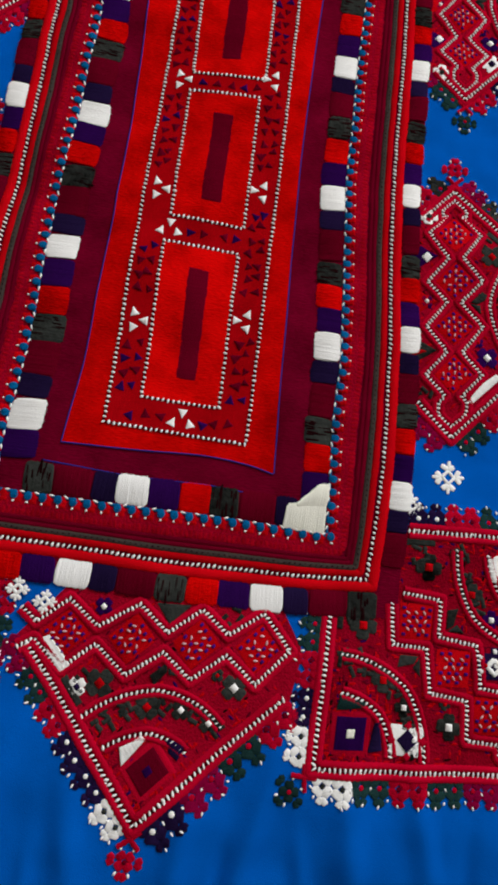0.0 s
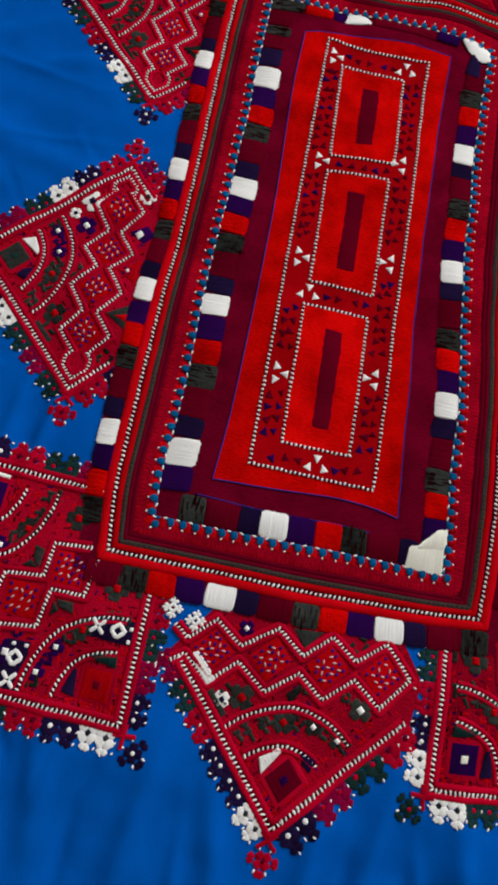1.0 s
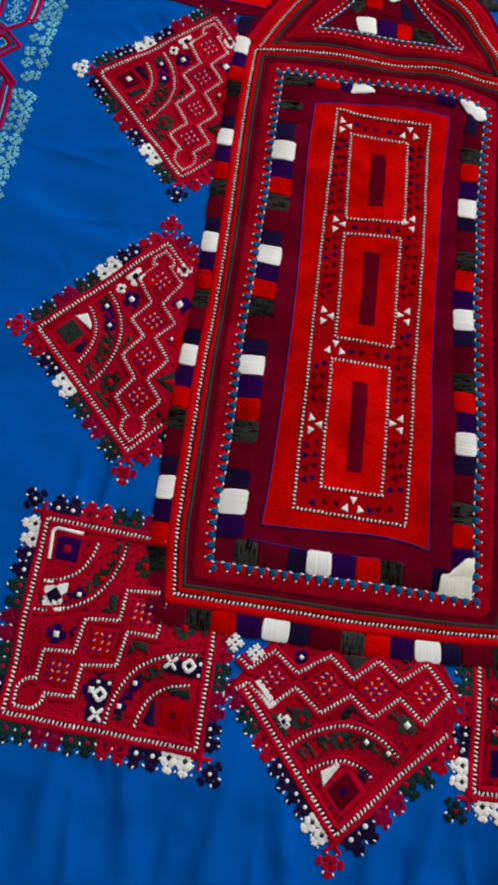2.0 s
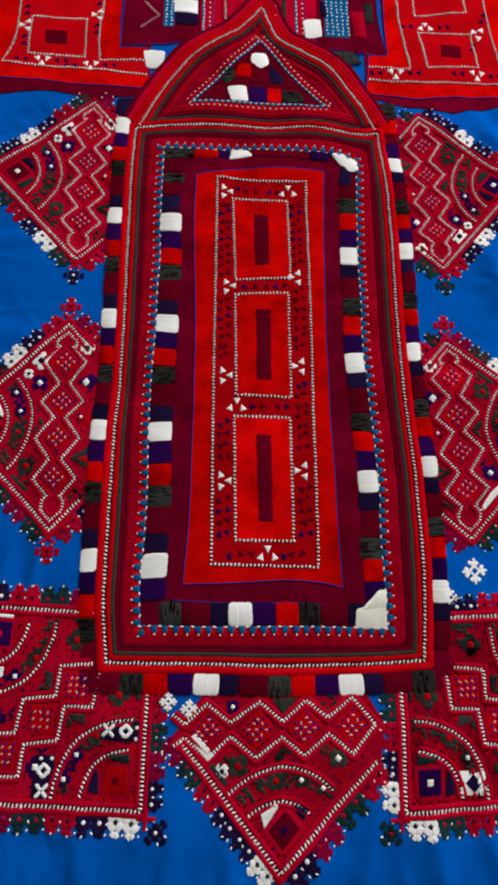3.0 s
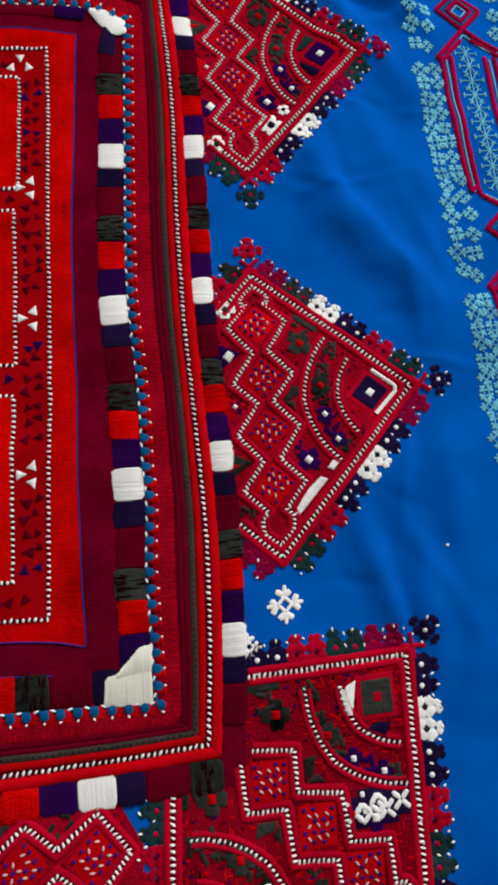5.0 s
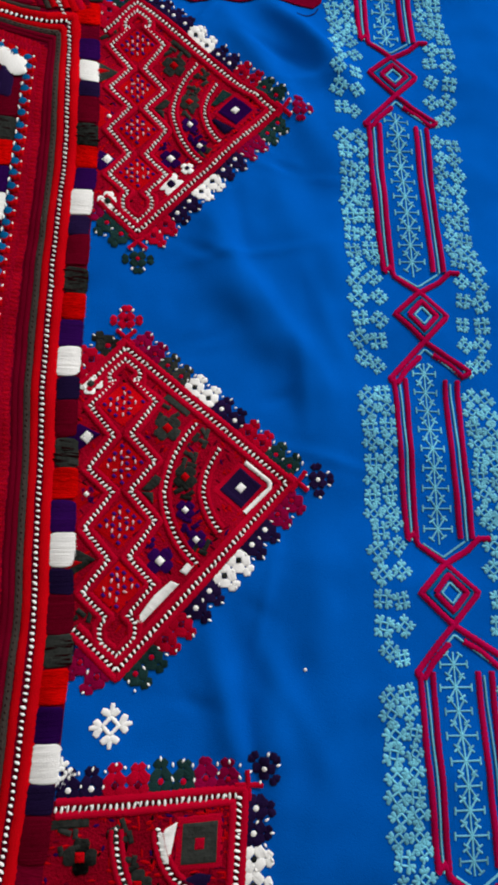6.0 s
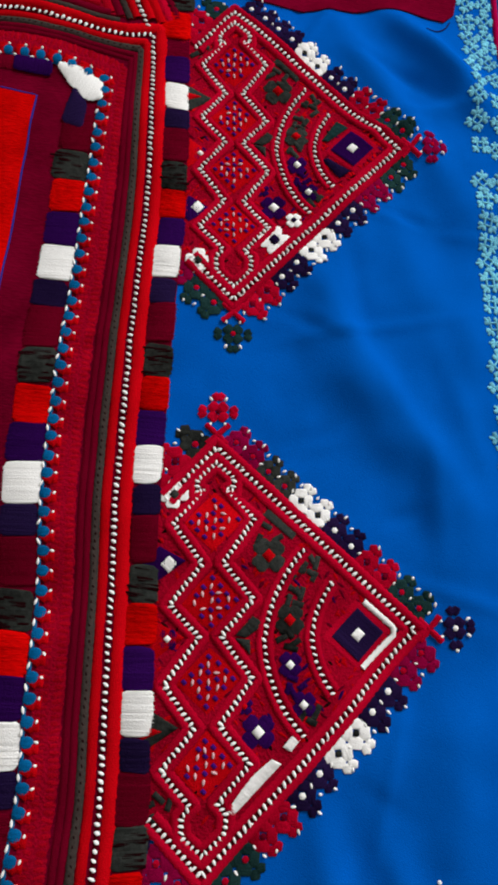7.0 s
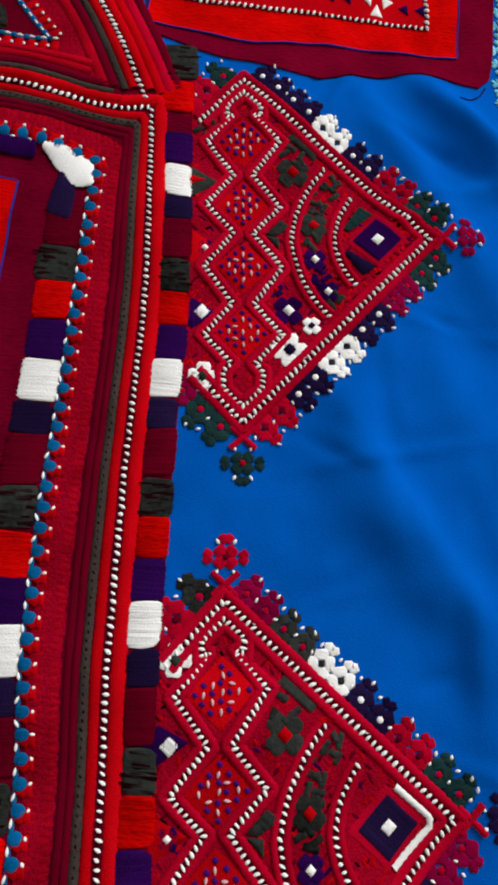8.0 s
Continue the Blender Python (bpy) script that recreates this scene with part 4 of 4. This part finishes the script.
side_motif((-148, 471), (-232.4, 399.6), (-153.6, 313.2), "red embroidered corner motif beneath the bodice panel edge",
           (cGR, cCR, cNV, cWH, cNV, cGR), (cNV, cGR, cCR, cNV, cWH, cGR), (WINE, WHITE, "green", BLACK, PURPLE, "flower"), (None, cWH, cNV), (cCR, cBE), (cCR, cBE), -1)

# the motif below the pocket
m = Motif((-64, -43.2), (6.8, -125), (98, -39.5), "red embroidered triangular motif below the pocket",
          ground=[(-1.0, 0.04), (0, 1.05), (0.76, 0.29), (0.78, 0.0), (0.58, -0.27), (-0.78, -0.27)])
m.border([[(-0.92, 0.08), (0, 1), (0.72, 0.28)]])
m.chain(own=[(-1.01, -0.13), (-0.9, -0.05), (-0.74, -0.2), (-0.525, -0.05), (-0.3, -0.205), (-0.088, -0.05), (0.095, -0.2), (0.29, -0.065), (0.49, -0.205), (0.70, 0.0), (0.525, 0.21), (0.305, 0.05), (0.12, 0.21), (-0.082, 0.06), (-0.28, 0.215), (-0.51, 0.05), (-0.68, 0.21), (-0.89, 0.05), (-0.97, 0.1)],
        centres=(-0.71, -0.295, 0.105, 0.5))
m.radii, m.slide = (0.72, 0.48), -0.05
m.fan(1, WINE, PURPLE, "wing", BLACK, BLACK, "none")
m.patch("white_bar", [(-0.86, 0.05), (-0.80, 0.02), (-0.61, 0.2), (-0.66, 0.25)], WHITE, m.ang(1, 1), 0.9)
m.rosette(-0.55, 0.3, WHITE, NAVY, 7)
m.rosette(-0.52, -0.17, PURPLE, WHITE, 7)
m.patch("triangle", [(-0.2, -0.22), (-0.09, -0.1), (0.02, -0.22)], BLACK, 0, 0.7)
m.chips(0.29, -0.17, BLACK, 0.05)
m.trim((-0.98, 0.0), (0, 1), (cBE, cGR, cCR, cNV, cNV, cWH), 12)
m.trim((0, 1), (0.72, 0.25), (cNV, cBE, cGR, cCR), 8)
m.finial(0, 1, *cCR)

# the two square motifs at the pocket's lower corners
def corner(A, T1, B, label, side, fan1, fan2, e1, e2, e3, e4, tip1, tip2, cut, start1, start2):
    m = Motif(A, T1, B, label, full=True)
    m.border([[(-1 + start1, start1), (0, 1), (1, 0), (0, -1), (-1 + start2, -start2)]])
    m.chain(cut, centres=(-0.215, 0.155, 0.525))
    m.radii, m.slide = (0.70, 0.48), 0.03
    m.fan(1, *fan1)
    m.fan(-1, *fan2)
    m.trim((-1 + start1, start1), (0, 1), e1, 8)
    m.trim((0, 1), (1, 0), e2, 12)
    m.trim((1, 0), (0, -1), e3, 12)
    m.trim((0, -1), (-1 + start2, -start2), e4, 8)
    m.finial(0, 1, *tip1)
    m.finial(0, -1, *tip2)
    m.ring_flower(0.27, side * 0.48, 17)
    m.star_block(0.40, -side * 0.33, 1, -side)
    m.star_block(-0.26, -0.47, 1, 1) if side > 0 else m.star_block(0.36, 0.24, 1, 1)
    return m


corner((95, 27), (212, 31.2), (207, -89), "square red embroidered motif at the pocket corner", -1,
       (BLACK, CRIMSON, "wing", BLACK, PURPLE, "none"), (PURPLE, IVORY, "green", BLACK, BLACK, "none"),
       (cNV, cCR, cGR, cBE), (cNV, cWH, cNV, cCR, cGR, cNV), (cNV, cBE, cGR, cCR, cGR, cWH), (cWH, cNV, cCR, cGR, cBE), cNV, cGR, -0.45, 0.32, 0.40)
corner((-80, 30.5), (-200.7, 39.1), (-203.8, -80.7), "square red embroidered motif at the other pocket corner", 1,
       (PURPLE, CRIMSON, "tip", BLACK, PURPLE, "none"), (SCARLET, WINE, "green", BLACK, PURPLE, "none"),
       (cBE, cGR, cCR, cNV), (cWH, cNV, cGR, cBE, cGR, cNV), (cGR, cBE, cGR, cCR, cNV, cWH), (cNV, cBE, cGR, cCR), cNV, cNV, -0.45, 0.32, 0.42)


def fishtail(w, x, y, size, turn, width=1.2, z=0.3):
    """A lozenge ring with a forked tail of stitches on each of its four sides."""
    ring = box_at(x, y, turn + 45, size * 0.26, size * 0.26)
    w.cord(ring, width, 0.8, z, True, 0.15, 0.9)
    for k in range(4):
        a = turn + 90 * k + rng.uniform(-6, 6)
        ox, oy = x + size * 0.22 * math.cos(radians(a)), y + size * 0.22 * math.sin(radians(a))
        for b in (-58, 0, 58):
            petal(w, ox, oy, a + b + rng.uniform(-7, 7), size * (rng.uniform(0.2, 0.25) if b else 0.26), size * (0.15 if b else 0.1), 0.8, z)


def star(x, y, mat, parent, size, z=0.3):
    w = Work()
    fishtail(w, x, y, size, 0, 1.8, z)
    return w.made("star_flower", mat, parent)


for x, y, size in ((153.6, 60.5, 20), (133.5, 42, 14), (-67, -24, 13), (-53, -29, 13)):
    star(x, y, WHITE, dress, size, 0.3 if x > 0 else 1.4)

# ---- bodice panels above the pocket ----
def bodice(outline, red, rows, squares, darks, whites, label):
    w = Work()
    w.sheet(smooth(outline, 3), 0.8, 0.8)
    o = w.made("bodice_panel", MAROON, dress, label)
    w = Work()
    w.sheet(red, 1.3, 0.5)
    w.made("red_field", RED, o)
    w = Work()
    w.cord(red, 0.9, 0.6, 1.2, True)
    w.made("outline_thread", LINE, o)
    w = Work()
    w.sheet(rows[0] + rows[1][::-1], 1.6, 0.3)
    w.made("crimson_strip", SCARLET, o)
    for r in rows:
        beaded(o, r, False, cords=(0, 0), z=1.8, pitch=2.9, length=2.4, slant=62)
    for s in squares:
        beaded(o, s, True, cords=(0, 0), z=1.8, pitch=2.9, length=2.4, slant=62)
    for d in darks:
        w = Work()
        w.satin(d, 0, 1.0, 0.5, 1.6, 0.3)
        w.made("dark_bar", WINE, o)
    for x, y, a in whites:
        for dx, dy, b in ((-4.4, -2, -20), (4.2, -2, 20), (0, 3, 180)):
            c, s = math.cos(radians(a)), math.sin(radians(a))
            wedge(x + c * dx - s * dy, y + s * dx + c * dy, a + b, 6.0, WHITE, o, 1.7)
        for dx in (-22, -14, 14, 22):
            c, s = math.cos(radians(a)), math.sin(radians(a))
            wedge(x + c * dx, y + s * dx, a + 30, 5.4, PURPLE if dx % 4 else DARK, o, 1.7)
    return o


bodice([(100, 487), (125, 479.5), (150, 476), (181, 471.5), (219, 479), (240, 478.5), (261, 482.5), (263, 540), (266, 590), (270, 700), (200, 702), (122, 700), (121, 600), (120, 536), (100, 540)],
       [(100, 492), (150, 485.6), (194, 490), (245.5, 491.5), (246, 545), (249, 590), (254, 690), (124, 690), (122, 534), (104, 533)],
       [[(104, 507), (156, 502.5), (231, 506), (227, 545), (222, 590), (219, 685)], [(104, 520), (142, 518.5), (139, 550), (136.5, 590), (134, 685)]],
       [[(154, 564), (205.5, 564.5), (208, 523), (158.5, 519.5)], [(152, 665), (200, 667), (203, 590), (153, 588)]],
       [[(174, 549), (194, 549), (193, 533), (173, 533)]], [(162, 573, 0), (212, 566, 70), (206, 514, 180), (128.5, 513.5, 180)],
       "red bodice panel with maroon border and white stitched squares")
bodice([(-100, 482), (-132, 478), (-148, 473.5), (-173, 481), (-204, 484), (-251, 478.5), (-273, 478), (-266, 508), (-262, 542), (-270, 700), (-200, 702), (-128, 700), (-128, 600), (-129, 536), (-100, 540)],
       [(-100, 491), (-150, 489), (-201, 497), (-252, 497.5), (-247, 520), (-243, 545), (-250, 690), (-131, 690), (-129, 536), (-104, 535)],
       [[(-104, 505.5), (-176, 512.5), (-234.8, 516), (-228, 535), (-225, 548), (-224, 685)], [(-104, 521.5), (-147, 521), (-149, 545), (-147, 593), (-146, 685)]],
       [[(-213, 529), (-161, 525), (-161.5, 568.5), (-212.5, 571)], [(-212, 665), (-160, 667), (-162, 595), (-212, 597)]],
       [[(-199, 554), (-179, 554), (-178, 539), (-198, 539.5)]], [(-200, 521, 180), (-152, 575, 90), (-155, 515, 180), (-218, 560, 90)],
       "red bodice panel with maroon border beside the pocket point")


def neck_piece(outline, blocks, dotted, zigzag, label):
    """The maroon pieces on both sides of the pocket's point."""
    w = Work()
    w.sheet(outline, 0.7, 0.7)
    o = w.made("yoke_piece", MAROON, dress, label)
    w = Work()
    w.cord(outline, 0.9, 0.6, 0.7, True)
    w.made("outline_thread", LINE, o)
    for poly, mat in blocks:
        w = Work()
        w.satin(poly, rng.uniform(-5, 5), 0.95, 1.2, 0.9, 0.4)
        w.made("satin_block", mat, o)
    x0, y0, x1, y1 = dotted
    w = Work()
    w.satin([(x0, y0), (x1, y0), (x1, y1), (x0, y1)], 0, 1.0, 0.6, 0.9, 0.3)
    w.made("dotted_square", TEAL, o)
    w = Work()
    y = y0 + 2.5
    while y < y1:
        x = x0 + 2.5
        while x < x1:
            w.bar(x + rng.uniform(-0.6, 0.6), y + rng.uniform(-0.6, 0.6), rng.uniform(0, 3), 2.2, 1.3, 0.8, 1.5)
            x += 5.0
        y += 4.6
    tagged(w.made("dotting", WHITE, o), kind="stuff")
    if zigzag:
        w = Work()
        w.bars(zigzag, 2.6, 2.4, 1.1, 70, 0.7, 1.0)
        tagged(w.made("stitching", PINK, o), kind="stuff")
    return o


neck_piece([(46, 566), (60, 543), (92, 536), (121.5, 533), (119, 560), (116.5, 590), (115, 700), (40, 700)],
           [([(90, 590), (103, 590), (104, 556), (93, 556)], CRIMSON), ([(60, 600), (66, 600), (67, 580), (61, 580)], NAVY), ([(104, 600), (112, 600), (112, 578), (104, 578)], BLACK)], (64, 556, 88, 640), [], "maroon yoke piece with blue dotted square")
neck_piece([(-44, 566), (-60, 547), (-84, 541), (-129, 537), (-127.5, 594), (-126, 700), (-36, 700)],
           [([(-82, 600), (-58, 600), (-58, 583), (-80, 583)], WHITE), ([(-80, 582), (-58, 582), (-57, 566), (-78, 566)], NAVY)], (-90, 562, -80, 640), [(-108, 594), (-94, 577), (-110, 560)], "maroon yoke piece with pink zigzag stitching")
w = Work()
w.sheet([(-54, 545), (54, 545), (57, 600), (58, 700), (-56, 700), (-55, 600)], 0.8, 0.8)
placket = w.made("placket", CRIMSON, dress, "crimson placket strip above the pocket point")
for pts in ([(-31, 575), (-32, 690)], [(17, 575), (18, 690)]):
    beaded(placket, pts, False, z=1.1, pitch=2.9, length=2.4)
w = Work()
w.cord([(25, 572), (26, 690)], 4.5, 0.9, 1.0)
w.made("charcoal_braid", BRAID, placket)
for x in (-52, 37):
    blue, dots = Work(), Work()
    blue.cord([(x, 556), (x - 1, 690)], 2.4, 0.6, 1.0)
    for k in range(22):
        dots.bar(x + rng.uniform(-0.5, 0.5), 558 + 5 * k, 1.57, 2.8, 1.3, 0.9, 1.3)
        dots.knot(x + 6, 560 + 6 * k, 1.0, 0.8, 1.2)
    tagged(blue.made("blue_edging", TEAL, placket), kind="stuff")
    tagged(dots.made("dotting", WHITE, placket), kind="stuff")

# ---- pale blue and crimson border bands on the skirt ----
def band(mirror, label, out=0.0, down=0.0):
    base = new("border_band")
    base.parent = dress
    tagged(base, label)
    hook = [(x + out, y - down) for x, y in ((300, 588), (305, 430), (312.5, 268), (318, 118), (322, -30))]

    def lay(name, pts, mat, width, h, z=0.4):
        w = Work()
        w.cord([(mirror * x, y) for x, y in pts], width, h, z, False, 0.14, 1.1)
        return w.made(name, mat, base)

    def flowers(spots):
        for x, y, size in spots:
            w = Work()
            fishtail(w, mirror * (x + rng.uniform(-0.9, 0.9)), y + rng.uniform(-0.8, 0.8), size * rng.uniform(0.9, 1.1), rng.choice((0, 0, 45)) + rng.uniform(-12, 12), 1.0, 0.2)
            w.made("pale_flower", PALE, base)

    for cx, cy in hook:
        def near(pts):
            return [(cx + a, cy + b) for a, b in pts]
        lay("diamond_cord", near([(-7.5, 0), (0.5, 9), (9, 0), (1, -9), (-7.5, 0)]), RASPBERRY, 3.0, 1.5)
        lay("pale_cord", near([(-4.2, 0), (0.5, 5.2), (5.4, 0), (1, -5.2), (-4.2, 0)]), PALE, 1.1, 0.8)
        lay("hook_cord", near([(-20, 26), (-16, 30), (-14, 24), (0, 14), (15, 0), (0.5, -15.5), (-20, -38), (-15.5, -40), (-11, -33), (-2, -24)]), RASPBERRY, 3.1, 1.5)
        lay("hook_cord", near([(24, 27), (18, 27), (12, 21), (-2, 13), (-15.5, 0), (0.5, -15.5), (27, -32), (22, -35), (14, -28), (5, -23)]), RASPBERRY, 3.1, 1.5)
        lay("blue_cord", near([(-12, 0), (0, 11.5), (12, 0.5), (0.5, -12), (-12, 0)]), TEAL, 1.6, 0.9)
        lay("pale_cord", near([(-11.5, 24.5), (-1, 17.5), (11, 25.5)]), PALE, 1.1, 0.8)
        lay("pale_cord", near([(-14, -36), (0.5, -20), (19, -33.5)]), PALE, 1.1, 0.8)
        for sx in (-1, 1):
            flowers([(cx + sx * a, cy + b, q) for a, b, q in ((35, 31, 13), (25, 35, 11), (36, 20, 13), (26, 23, 12), (35, 9, 13), (24.5, 11, 12), (36, -3, 13), (25, -3, 12), (35.5, -15, 13), (25, -16, 12), (34, -27, 13), (27, -30, 11))])
    for (ax, ay), (bx, by) in zip(hook, hook[1:]):
        def along(off, y):
            f = (ay - y) / (ay - by)
            return ax + (bx - ax) * f + off, y
        for top, foot in ((-19, -18.5), (-12.5, -13.5), (10.5, 10), (17.5, 16)):
            lay("long_cord", [along(top, ay - 37), along((top + foot) / 2 - 0.8, (ay + by) / 2), along(foot, by + 27)], RASPBERRY, 3.0, 1.5)
        for off in (-16.2, 13.2):
            lay("pale_cord", [along(off, ay - 39), along(off, by + 26)], PALE, 1.1, 0.8)
        n = 8
        for k in range(n):
            y = ay - 43 + (k + 0.5) / n * (by - ay + 78)
            flowers([(*along(-35, y), 13), (*along(-26, y + 1.5), 12), (*along(24, y + 1.5), 12), (*along(33, y), 13)])
        # a spine of crossed stitches between the long cords
        lay("spine_cord", [along(-1.5, ay - 28), along(-1.5, by + 24)], PALE, 0.9, 0.5, 0.2)
        y = ay - 34
        while y > by + 28:
            x = along(-1.5, y)[0]
            w = Work()
            for a in (35, 90, 145):
                r = rng.uniform(5.6, 7.2) * (1.1 if a == 90 else 0.9)
                c, q = math.cos(radians(a - 90)), math.sin(radians(a - 90))
                w.cord([(mirror * (x - c * r), y - q * r), (mirror * (x + c * r), y + q * r)], 0.9, 0.5, 0.2, False, 0.15, 1.0)
                for g in (-1, 1):
                    w.cord([(mirror * (x + g * c * r + q * 1.8), y + g * q * r - c * 1.8), (mirror * (x + g * c * r - q * 1.8), y + g * q * r + c * 1.8)], 1.0, 0.5, 0.2, False, 0.15, 1.0)
            w.made("crossed_stitch", PALE, base)
            y -= 10.5
    return base


band(1, "pale blue flowers and crimson cord border on blue cloth")
band(-1, "matching pale blue and crimson border of the other side", 13, 14)

# a loose thread and bits of lint
w = Work()
w.cord(smooth([(259, 478), (256, 473), (250, 468), (244, 466)]), 0.6, 0.5, 0.3, False, 0.0)
w.made("loose_thread", NAVY, dress, "loose dark thread end")
for x, y in ((243, 83), (252, 165)):
    w = Work()
    w.knot(x, y, 1.1, 0.7, 0.1)
    tagged(w.made("lint", WHITE), "small white speck of lint on the blue cloth", "lint")
